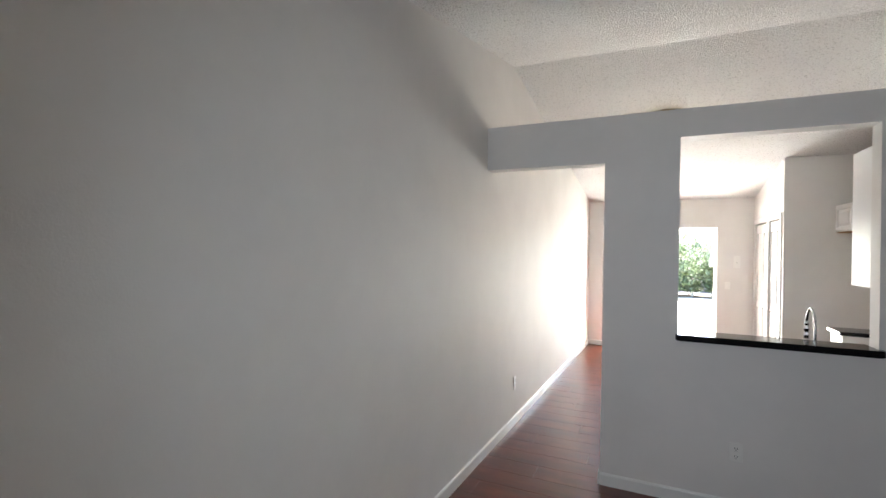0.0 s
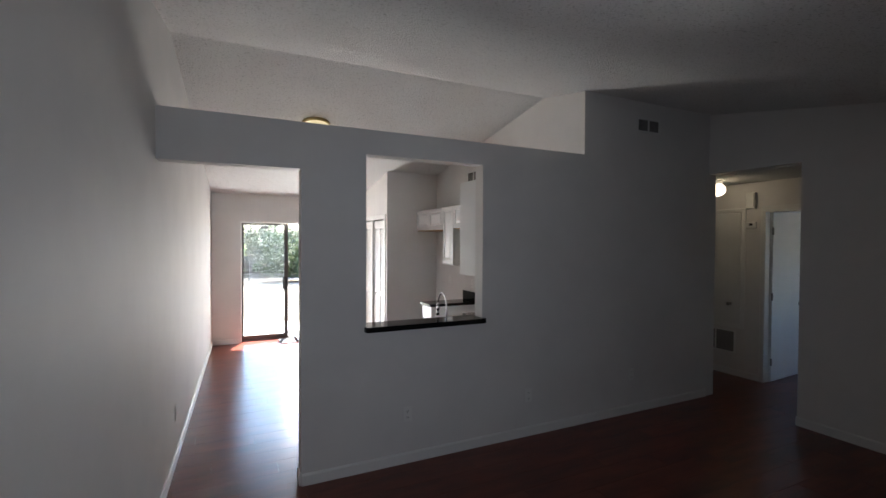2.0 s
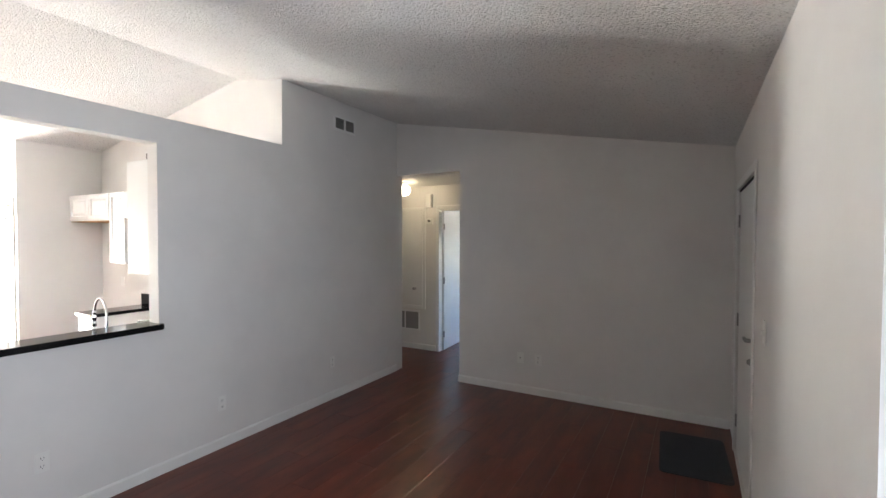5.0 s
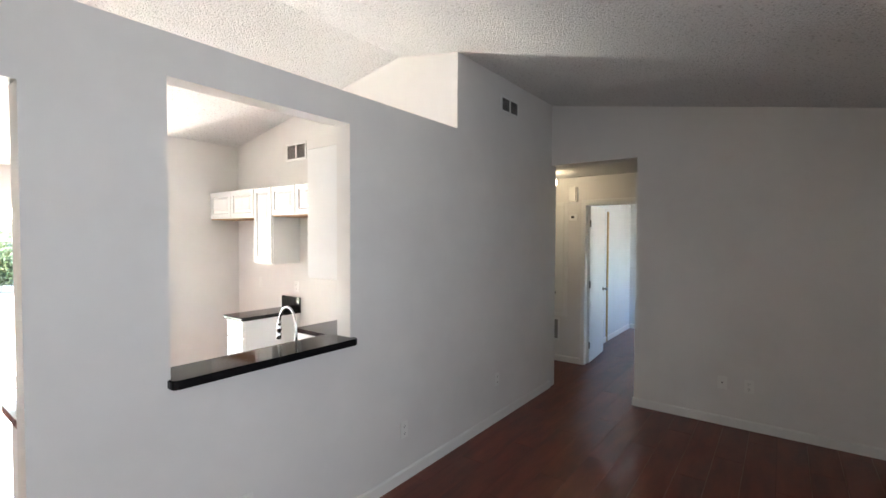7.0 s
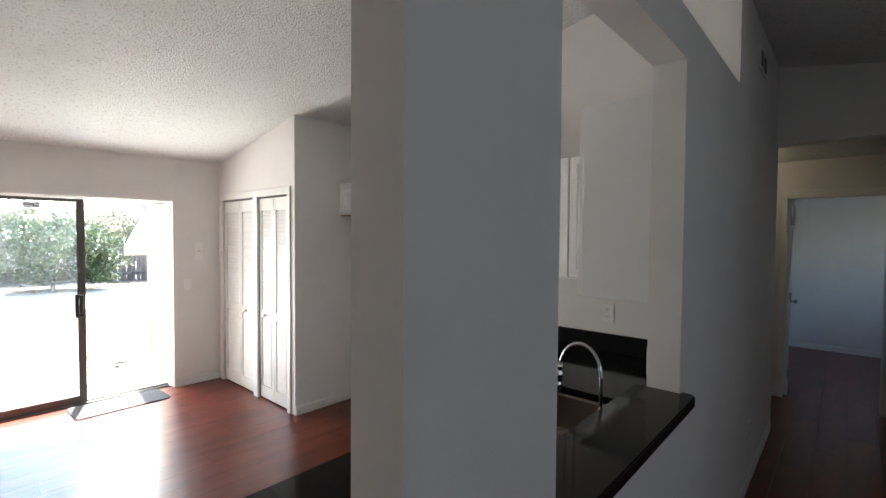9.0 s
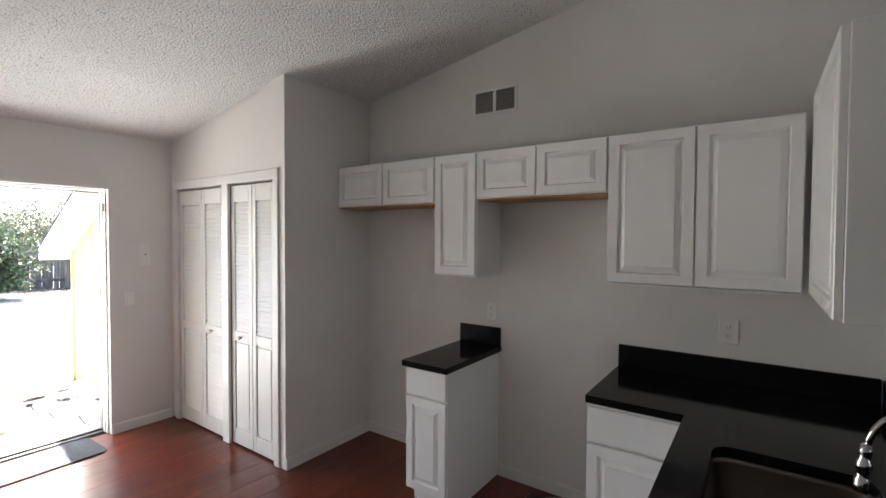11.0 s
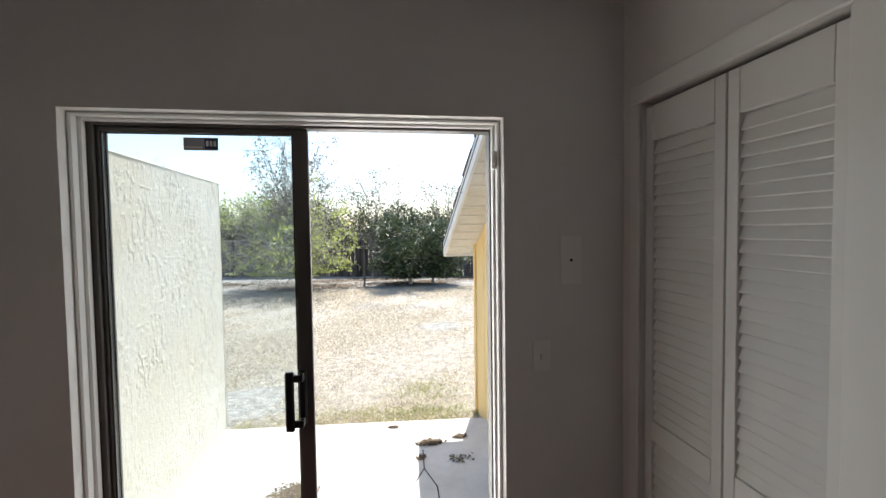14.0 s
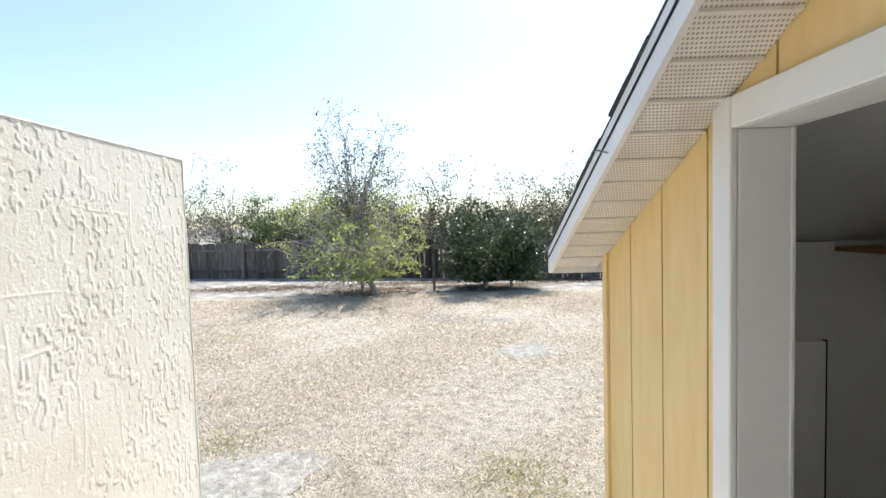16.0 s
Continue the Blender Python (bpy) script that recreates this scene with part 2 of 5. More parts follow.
n.color(n.ramp(n.noise(n.place(), 90.0, 3.0), [(0.3, (0.025, 0.025, 0.026)), (0.7, (0.09, 0.085, 0.08))]))

CONCRETE = material("weathered_patio_concrete", (0.42, 0.42, 0.41), 0.9)
n = Nodes(CONCRETE)
p = n.place()
c1 = n.ramp(n.noise(p, 2.2, 7.0, 0.7), [(0.3, (0.50, 0.495, 0.48)), (0.55, (0.63, 0.625, 0.61)), (0.75, (0.69, 0.685, 0.67))])
c2 = n.ramp(n.noise(p, 180.0, 3.0), [(0.3, (0.82, 0.82, 0.82)), (0.6, (1, 1, 1))])
n.color(n.mix(c1, c2, 1.0, "MULTIPLY"))
n.bump(n.noise(p, 90.0, 4.0), 0.4, 0.003)

LAWN = material("dry_lawn_soil", (0.40, 0.33, 0.22), 1.0)
n = Nodes(LAWN)
p = n.place()
straw = n.ramp(n.noise(p, 9.0, 8.0, 0.75), [(0.30, (0.24, 0.22, 0.185)), (0.48, (0.52, 0.475, 0.39)), (0.72, (0.72, 0.67, 0.57))])
bare = n.ramp(n.noise(p, 30.0, 6.0, 0.7), [(0.3, (0.30, 0.285, 0.26)), (0.7, (0.47, 0.455, 0.43))])
patch = n.ramp(n.noise(p, 0.42, 4.0, 0.6), [(0.58, (0, 0, 0)), (0.66, (1, 1, 1))])
green = n.ramp(n.noise(p, 0.7, 4.0, 0.65), [(0.62, (0, 0, 0)), (0.75, (1, 1, 1))])
# fine dark specks: small shadows between the blades, put into the soil colour
mix1 = n.mix(n.mix(straw, bare, patch), n.ramp(n.noise(p, 85.0, 6.0, 0.8), [(0.38, (0.22, 0.21, 0.20)), (0.52, (1.0, 1.0, 1.0))]), 0.9, "MULTIPLY")
n.color(n.mix(mix1, (0.12, 0.13, 0.045), n.math("MULTIPLY", green, 0.55)))
n.bump(n.noise(p, 45.0, 6.0, 0.7), 1.0, 0.05)


def leaf_material(name, c1, c2, rough=0.5, glow=0.35):
    """Leaves vary one by one and let some light through."""
    m = material(name, c1, rough)
    n = Nodes(m)
    g = n.add("ShaderNodeNewGeometry")
    tint = n.ramp(g.outputs["Random Per Island"], [(0.0, c1), (1.0, c2)])
    n.color(tint)
    if glow:
        thin = n.add("ShaderNodeBsdfTranslucent")
        n.link(tint, thin.inputs["Color"])
        both = n.add("ShaderNodeMixShader")
        both.inputs[0].default_value = glow
        n.link(n.b.outputs[0], both.inputs[1])
        n.link(thin.outputs[0], both.inputs[2])
        n.link(both.outputs[0], n.t.nodes["Material Output"].inputs["Surface"])
    return m


STRAW = leaf_material("dry_grass_blades", (0.24, 0.20, 0.14), (0.90, 0.80, 0.63), 0.8)
GREEN_GRASS = leaf_material("green_grass_blades", (0.20, 0.22, 0.07), (0.44, 0.43, 0.19), 0.8)
LEAF_LIME = leaf_material("yellow_green_leaves", (0.20, 0.25, 0.06), (0.56, 0.60, 0.21), 0.5, 0.45)
LEAF_DUSK = leaf_material("dusky_olive_leaves", (0.035, 0.04, 0.025), (0.12, 0.13, 0.07), 0.6, 0.2)
LEAF_DARK = leaf_material("dark_glossy_leaves", (0.024, 0.042, 0.018), (0.10, 0.13, 0.055), 0.42, 0.15)
LEAF_GREY = leaf_material("grey_green_leaves", (0.045, 0.053, 0.03), (0.17, 0.185, 0.10), 0.6, 0.25)
LEAF_BRIGHT = leaf_material("bright_green_leaves", (0.07, 0.13, 0.02), (0.16, 0.24, 0.05), 0.5)
BARE_SAND = material("grey_bare_sand", (0.45, 0.44, 0.42), 1.0)
n = Nodes(BARE_SAND)
p = n.place()
n.color(n.mix(n.ramp(n.noise(p, 14.0, 7.0, 0.75), [(0.34, (0.15, 0.146, 0.132)), (0.5, (0.28, 0.273, 0.25)), (0.66, (0.42, 0.41, 0.38))]), n.ramp(n.noise(p, 110.0, 4.0, 0.7), [(0.36, (0.45, 0.44, 0.43)), (0.52, (1, 1, 1))]), 0.8, "MULTIPLY"))
n.bump(n.noise(p, 70.0, 5.0, 0.7), 0.8, 0.01)
MULCH = material("grey_leaf_mulch", (0.2, 0.19, 0.18), 1.0)
n = Nodes(MULCH)
p = n.place()
n.color(n.mix(n.ramp(n.noise(p, 2.2, 6.0, 0.7), [(0.3, (0.16, 0.15, 0.14)), (0.5, (0.36, 0.345, 0.32)), (0.66, (0.62, 0.60, 0.56))]), n.ramp(n.noise(p, 28.0, 5.0, 0.75), [(0.38, (0.35, 0.34, 0.33)), (0.55, (1, 1, 1))]), 0.9, "MULTIPLY"))
n.bump(n.noise(p, 30.0, 5.0, 0.7), 1.0, 0.04)

BARK = material("grey_bark", (0.26, 0.24, 0.21), 0.95)
n = Nodes(BARK)
n.color(n.ramp(n.noise(n.place((1, 1, 0.3)), 30.0, 5.0), [(0.3, (0.18, 0.165, 0.15)), (0.7, (0.44, 0.41, 0.37))]))
FENCE_WOOD = timber("weathered_fence_board", (0.085, 0.075, 0.066), (0.17, 0.15, 0.132), (0.32, 0.29, 0.26), 0.95, "z", 1.0, 0.6, 0.4)
DEBRIS = leaf_material("dead_leaf_litter", (0.05, 0.035, 0.02), (0.16, 0.11, 0.06), 0.9, 0.0)
FAR_ROOF = painted("pale_grey_far_roof", (0.36, 0.35, 0.34), 0.9, 0.05, 0.3, 20.0)
FAR_WALL = painted("pale_far_wall", (0.55, 0.5, 0.42), 0.9, 0.05)
GROUT_TILE = painted("dull_store_floor", (0.22, 0.20, 0.18), 0.7, 0.1)
STORE_WALL = painted("grey_store_wall", (0.66, 0.66, 0.63), 0.8, 0.05)

# ---- building helpers ----


def mesh_of(bm, name, mat, smooth=False):
    me = bpy.data.meshes.new(name)
    bmesh.ops.recalc_face_normals(bm, faces=bm.faces)
    bm.to_mesh(me)
    bm.free()
    if smooth:
        for f in me.polygons:
            f.use_smooth = True
    me.materials.append(mat)
    return me


def thing(name, place, label, category, group="", kind=""):
    """An empty at a thing's base, which carries its tags."""
    ob = new(name)
    ob.empty_display_size = 0.05
    ob.location = place
    return tagged(ob, label, category, group, kind)


def fasten(ob, parent):
    """Parents ob without moving it."""
    up = parent.matrix_basis.copy()
    top = parent.parent
    if top is not None:
        up = top.matrix_basis @ parent.matrix_parent_inverse @ up
    ob.parent = parent
    ob.matrix_parent_inverse = up.inverted()
    return ob


def part(name, bm, mat, parent, label="", smooth=False):
    """Links a bmesh, in world places, as one mesh object under a thing or a part."""
    ob = new(name, mesh_of(bm, name, mat, smooth))
    fasten(ob, parent)
    return tagged(ob, label)


def single(name, bm, mat, label, category, group="", kind="", smooth=False):
    return tagged(new(name, mesh_of(bm, name, mat, smooth)), label, category, group, kind)


def cuboid(x0, x1, y0, y1, z0, z1, bevel=0.0, bm=None, steps=1):
    own = bmesh.new()
    bmesh.ops.create_cube(own, size=1.0)
    for v in own.verts:
        v.co = Vector((x0 + (v.co.x + 0.5) * (x1 - x0), y0 + (v.co.y + 0.5) * (y1 - y0), z0 + (v.co.z + 0.5) * (z1 - z0)))
    if bevel:
        bmesh.ops.bevel(own, geom=own.edges[:], offset=bevel, segments=steps, affect="EDGES", profile=0.5)
    return join(bm, own)


def join(bm, other):
    """Adds other to bm, or returns it as it is."""
    if bm is None:
        return other
    me = bpy.data.meshes.new("joined")
    other.to_mesh(me)
    other.free()
    bm.from_mesh(me)
    bpy.data.meshes.remove(me)
    return bm


def prism(points, axis, a0, a1, bm=None):
    """A flat outline drawn out along one axis. Outline: (y, z) for x, (x, z) for y, (x, y) for z."""
    own = bmesh.new()

    def at(u, v, a):
        return {"x": (a, u, v), "y": (u, a, v), "z": (u, v, a)}[axis]
    lo = [own.verts.new(at(u, v, a0)) for u, v in points]
    hi = [own.verts.new(at(u, v, a1)) for u, v in points]
    own.faces.new(lo)
    own.faces.new(hi[::-1])
    for k in range(len(lo)):
        j = (k + 1) % len(lo)
        own.faces.new((lo[k], hi[k], hi[j], lo[j]))
    bmesh.ops.recalc_face_normals(own, faces=own.faces)
    return join(bm, own)


def turned(profile, steps=24, m=None, bm=None):
    """A body turned round z from (radius, height) pairs, set at the pose m."""
    own = bmesh.new()
    rings = []
    for r, z in profile:
        if r < 1e-5:
            rings.append([own.verts.new((0, 0, z))])
        else:
            rings.append([own.verts.new((r * math.cos(2 * math.pi * k / steps), r * math.sin(2 * math.pi * k / steps), z)) for k in range(steps)])
    for a, b in zip(rings, rings[1:]):
        for k in range(steps):
            j = (k + 1) % steps
            if len(a) == 1 and len(b) > 1:
                own.faces.new((a[0], b[k], b[j]))
            elif len(b) == 1 and len(a) > 1:
                own.faces.new((a[k], a[j], b[0]))
            elif len(a) > 1:
                own.faces.new((a[k], a[j], b[j], b[k]))
    if m is not None:
        bmesh.ops.transform(own, matrix=m, verts=own.verts)
    return join(bm, own)


def tube(points, radius, steps=10, bm=None, radii=None):
    """A round pipe along a line of points."""
    own = bmesh.new()
    pts = [Vector(q) for q in points]
    rings = []
    for k, q in enumerate(pts):
        way = (pts[min(k + 1, len(pts) - 1)] - pts[max(k - 1, 0)]).normalized()
        side = way.orthogonal().normalized() if k == 0 else (side - way * side.dot(way)).normalized()
        other = way.cross(side)
        r = radii[k] if radii else radius
        rings.append([own.verts.new(q + (side * math.cos(2 * math.pi * i / steps) + other * math.sin(2 * math.pi * i / steps)) * r) for i in range(steps)])
    for a, b in zip(rings, rings[1:]):
        for i in range(steps):
            j = (i + 1) % steps
            own.faces.new((a[i], a[j], b[j], b[i]))
    own.faces.new(rings[0][::-1])
    own.faces.new(rings[-1])
    return join(bm, own)


def stepped_panel(w, h, rings, m, thick=0.02):
    """A board w by h, facing -y, base corner at the origin, with rectangular steps: rings of (inset, how far it stands out)."""
    own = bmesh.new()

    def loop(i, out):
        return [own.verts.new((x, -out, z)) for x, z in ((i, i), (w - i, i), (w - i, h - i), (i, h - i))]
    loops = [loop(0, -thick)] + [loop(i, out) for i, out in rings]
    own.faces.new(loops[0][::-1])
    for a, b in zip(loops, loops[1:]):
        for k in range(4):
            j = (k + 1) % 4
            own.faces.new((a[k], a[j], b[j], b[k]))
    own.faces.new(loops[-1])
    bmesh.ops.transform(own, matrix=m, verts=own.verts)
    return own


FACE_WEST = Matrix.Rotation(radians(-90), 4, "Z")     # turns a board that faces -y so that it faces -x, running towards -y
FACE_NORTH = Matrix.Rotation(radians(180), 4, "Z")    # so that it faces +y, running towards -x


def quads(points_and_axes):
    """Many small leaves at once: arrays of centres, long and cross half axes."""
    c, u, v = points_and_axes
    k = len(c)
    verts = np.concatenate([c - u, c + v, c + u, c - v], 1).reshape(-1, 3)
    faces = np.arange(4 * k).reshape(-1, 4)
    return verts, faces


def mesh_from(name, verts, faces, mat):
    me = bpy.data.meshes.new(name)
    me.from_pydata(verts.tolist(), [], faces.tolist())
    me.materials.append(mat)
    return me


# ---- the house ----
RIDGE_Y, RIDGE_Z, PITCH = 0.62, 3.22, 0.175
FRONT_Y, BACK_Y = -3.58, 4.935          # inner faces of the front wall and of the wall with the glass door
EAST_X, KITCHEN_X = 5.20, 3.41
TW = 0.12
WEST_SKEW = 0.037                       # the long wall leans in towards the garden end


def ceil_z(y):
    return RIDGE_Z - PITCH * abs(y - RIDGE_Y)


# ceilings
bm = prism([(FRONT_Y - 0.2, ceil_z(FRONT_Y - 0.2)), (RIDGE_Y, RIDGE_Z), (BACK_Y + 0.22, ceil_z(BACK_Y + 0.22)),
            (BACK_Y + 0.22, ceil_z(BACK_Y + 0.22) + 0.16), (RIDGE_Y, RIDGE_Z + 0.16), (FRONT_Y - 0.2, ceil_z(FRONT_Y - 0.2) + 0.16)], "x", -0.28, EAST_X + 0.14)
single("ceiling", bm, POPCORN, "white popcorn-textured vaulted ceiling over living room and kitchen", "ceiling", kind="structure")
bm = cuboid(EAST_X + TW + 0.001, 9.4, -3.4, 2.2, 2.455, 2.6)
single("ceiling", bm, POPCORN, "white textured flat ceiling of hall and bedroom", "ceiling", kind="structure")

# walls along y
bm = prism([(FRONT_Y - TW, -0.1), (BACK_Y + 0.19, -0.1), (BACK_Y + 0.19, ceil_z(BACK_Y + 0.19) + 0.05), (RIDGE_Y, RIDGE_Z + 0.05), (FRONT_Y - TW, ceil_z(FRONT_Y - TW) + 0.05)], "x", -TW, 0.0)
for v in bm.verts:
    v.co.x += WEST_SKEW * v.co.y
single("wall_west", bm, WALL, "plain white painted wall running from living room to kitchen", "wall", kind="structure")

bm = prism([(TW, 0.0), (BACK_Y, 0.0), (BACK_Y, ceil_z(BACK_Y) + 0.05), (RIDGE_Y, RIDGE_Z + 0.05), (TW, ceil_z(TW) + 0.05)], "x", KITCHEN_X, KITCHEN_X + TW)
single("wall_kitchen", bm, WALL, "white painted kitchen wall behind the cabinets", "wall", kind="structure")

HALL_Y = -0.89
bm = prism([(FRONT_Y, 0.0), (HALL_Y, 0.0), (HALL_Y, ceil_z(HALL_Y) + 0.05), (FRONT_Y, ceil_z(FRONT_Y) + 0.05)], "x", EAST_X, EAST_X + TW)
prism([(HALL_Y, 2.46), (0.0, 2.46), (0.0, ceil_z(0) + 0.05), (HALL_Y, ceil_z(HALL_Y) + 0.05)], "x", EAST_X, EAST_X + TW, bm)
single("wall_east", bm, WALL, "white painted living room wall with open hall passage", "wall", kind="structure")

# partition with doorway and serving hatch
DW, PT0, PT1, PTOP, FULL_X = 0.85, 1.31, 2.30, 2.522, 3.395
LEDGE_Z = 1.075
bm = prism([(0.0, 2.2), (DW, 2.2), (DW, 0.0), (FULL_X, 0.0), (FULL_X, LEDGE_Z - 0.041), (PT0, LEDGE_Z - 0.041), (PT0, 2.34), (FULL_X, 2.34), (FULL_X, PTOP), (0.0, PTOP)], "y", 0.0, TW)
cuboid(PT1, FULL_X, 0.0, TW, LEDGE_Z - 0.041, 2.34, 0.0, bm)
prism([(0.0, 0.0), (TW, 0.0), (TW, ceil_z(TW) + 0.05), (0.0, ceil_z(0) + 0.05)], "x", FULL_X, EAST_X + TW, bm)
single("wall_partition", bm, WALL, "white partition wall with doorway and serving hatch, open above", "wall", kind="structure")

# front wall with the entry door and an assumed, unseen window behind the walk
WX0, WX1, WZ0, WZ1 = 0.70, 1.60, 0.95, 1.95
ED0, ED1, EDZ = 3.58, 4.74, 2.07
top = ceil_z(FRONT_Y) + 0.05
bm = cuboid(-2 * TW, WX0, FRONT_Y - TW, FRONT_Y, 0, top)
for a, b, z0, z1 in ((WX0, WX1, 0, WZ0), (WX0, WX1, WZ1, top), (WX1, ED0, 0, top), (ED0, ED1, EDZ, top), (ED1, EAST_X + TW, 0, top)):
    cuboid(a, b, FRONT_Y - TW, FRONT_Y, z0, z1, 0.0, bm)
single("wall_front", bm, WALL, "white painted wall holding the entry door", "wall", kind="structure")

# unseen board that keeps the sky out of the assumed opening
single("front_opening_board", cuboid(WX0, WX1, FRONT_Y - TW + 0.01, FRONT_Y - TW + 0.03, WZ0, WZ1), TRIM, "unseen pale board closing the assumed front window opening", "window", kind="structure")

# wall with the sliding glass door
SX0, SX1, SZ = 0.61, 2.102, 2.014
OUT_Y = 5.153
top = ceil_z(BACK_Y) + 0.02
bm = cuboid(0.0, SX0, BACK_Y, OUT_Y, -0.1, top)
cuboid(SX0, SX1, BACK_Y, OUT_Y, SZ, top, 0.0, bm)
cuboid(SX1, KITCHEN_X + TW, BACK_Y, OUT_Y, -0.1, top, 0.0, bm)
single("wall_back", bm, WALL, "white painted wall round the sliding glass door", "wall", kind="structure")

# closet block
CX, CY = 2.585, 3.285
CD0, CD1, CDZ = 3.41, 4.815, 2.045
for axis, a0, a1, outline in (("x", CX, CX + 0.1, [(CY, 0.0), (CD0, 0.0), (CD0, ceil_z(CD0) + 0.03), (CY, ceil_z(CY) + 0.03)]),
                              ("x", CX, CX + 0.1, [(CD0, CDZ), (CD1, CDZ), (CD1, ceil_z(CD1) + 0.03), (CD0, ceil_z(CD0) + 0.03)]),
                              ("x", CX, CX + 0.1, [(CD1, 0.0), (BACK_Y, 0.0), (BACK_Y, ceil_z(BACK_Y) + 0.03), (CD1, ceil_z(CD1) + 0.03)]),
                              ("y", CY, CY + 0.1, [(CX + 0.1, 0.0), (KITCHEN_X, 0.0), (KITCHEN_X, ceil_z(CY) + 0.02), (CX + 0.1, ceil_z(CY) + 0.02)])):
    single("wall_closet", prism(outline, axis, a0, a1), WALL, "white painted closet wall projecting into the kitchen", "wall", kind="structure")

# hall and bedroom
HX = 6.29
BD0, BD1, BDZ = -0.76, 0.0, 2.10
bm = cuboid(HX, HX + TW, BD1, 2.2, 0, 2.455)
cuboid(HX, HX + TW, BD0, BD1, BDZ, 2.455, 0, bm)
cuboid(HX, HX + TW, -3.4, BD0, 0, 2.455, 0, bm)
single("wall_hall", bm, WALL, "white hall wall with an open bedroom doorway", "wall", kind="structure")
bm = cuboid(EAST_X + TW, HX, 2.08, 2.2, 0, 2.455)
cuboid(EAST_X, EAST_X + TW, TW, 2.08, 0, 2.455, 0, bm)
cuboid(EAST_X + TW, HX, -1.5, -1.4, 0, 2.455, 0, bm)
single("wall_hall_ends", bm, WALL, "white painted hall end walls", "wall", kind="structure")
bm = cuboid(9.17, 9.29, -3.0, 0.6, 0, 2.455)
cuboid(HX + TW, 9.17, 0.19, 0.31, 0, 2.455, 0, bm)
# unseen wall with an assumed opening, sized for the bedroom's brightness
for a, b, z0, z1 in ((HX + TW, 7.6, 0, 2.455), (8.45, 9.17, 0, 2.455), (7.6, 8.45, 0, 1.05), (7.6, 8.45, 1.9, 2.455)):
    cuboid(a, b, -3.0, -2.9, z0, z1, 0, bm)
single("wall_bedroom", bm, WALL_BED, "pale painted bedroom walls in bluish daylight", "wall", kind="structure")

# floor: dark underlay, planks last in the file
bm = cuboid(-0.15, KITCHEN_X + 0.05, FRONT_Y, BACK_Y + 0.05, -0.1, -0.012)
cuboid(KITCHEN_X + 0.05, 9.2, FRONT_Y, 2.2, -0.1, -0.012, 0, bm)
floor = single("floor", bm, SUBFLOOR, "glossy cherry-red laminate plank floor", "floor", kind="structure")


def skirting(points, name="baseboard"):
    """A low white board along a wall: from, to, and the side that it faces."""
    (x0, y0), (x1, y1), (nx, ny) = points
    h, d = 0.082, 0.013
    if nx:
        outline = [(0, 0.0), (nx * d, 0.0), (nx * d, h - 0.012), (nx * d * 0.45, h), (0, h)]
        own = prism([(x0 + u, z) for u, z in outline], "y", y0, y1)
        if x0 < 0.01:
            for v in own.verts:
                v.co.x += WEST_SKEW * v.co.y
    else:
        outline = [(0, 0.0), (ny * d, 0.0), (ny * d, h - 0.012), (ny * d * 0.45, h), (0, h)]
        own = prism([(y0 + u, z) for u, z in outline], "x", x0, x1)
    return single(name, own, TRIM, "white painted wooden baseboard along the wall", "baseboard", "baseboards", "structure")


for run in (((0.001, FRONT_Y), (0.001, BACK_Y - 0.02), (1, 0)), ((DW + 0.001, -0.001), (EAST_X - 0.015, -0.001), (0, -1)),
            ((EAST_X - 0.001, FRONT_Y + 0.015), (EAST_X - 0.001, HALL_Y), (-1, 0)), ((EAST_X + 0.002, HALL_Y + 0.001), (EAST_X + TW, HALL_Y + 0.001), (0, 1)),
            ((DW - 0.001, 0.002), (DW - 0.001, TW - 0.002), (-1, 0)),
            ((0.19, BACK_Y - 0.001), (0.60, BACK_Y - 0.001), (0, -1)), ((2.108, BACK_Y - 0.001), (CX - 0.02, BACK_Y - 0.001), (0, -1)),
            ((CX + 0.002, CY - 0.001), (KITCHEN_X - 0.015, CY - 0.001), (0, -1)), ((KITCHEN_X - 0.001, 1.262), (KITCHEN_X - 0.001, 2.045), (-1, 0)),
            ((KITCHEN_X - 0.001, 2.365), (KITCHEN_X - 0.001, CY - 0.015), (-1, 0)), ((HX - 0.001, BD1 + 0.06), (HX - 0.001, 2.06), (-1, 0)),
            ((HX - 0.001, -1.38), (HX - 0.001, BD0 - 0.07), (-1, 0)), ((9.169, -2.88), (9.169, 0.17), (-1, 0)), ((HX + TW + 0.02, 0.189), (9.15, 0.189), (0, -1)),
            ((2.0, FRONT_Y + 0.001), (ED0 - 0.07, FRONT_Y + 0.001), (0, 1)), ((0.02, FRONT_Y + 0.001), (2.0, FRONT_Y + 0.001), (0, 1))):
    skirting(run)


def casing(name, axis, face, sign, a0, a1, ztop, width, proud, label, parent=None, base=0.0):
    """Flat trim round a door opening on three sides. axis: the way the wall runs; it stands out towards sign."""
    lo, hi = sorted((face + sign * 0.001, face + sign * proud))
    own = None
    for u0, u1, z0, z1 in ((a0 - width, a0, base, ztop), (a1, a1 + width, base, ztop), (a0 - width, a1 + width, ztop, ztop + width)):
        own = cuboid(u0, u1, lo, hi, z0, z1, 0.004, own) if axis == "x" else cuboid(lo, hi, u0, u1, z0, z1, 0.004, own)
    return single(name, own, TRIM, label, "door trim", kind="structure")


casing("trim", "y", HX, -1, BD0, BD1, BDZ, 0.055, 0.015, "white painted casing round the bedroom doorway")

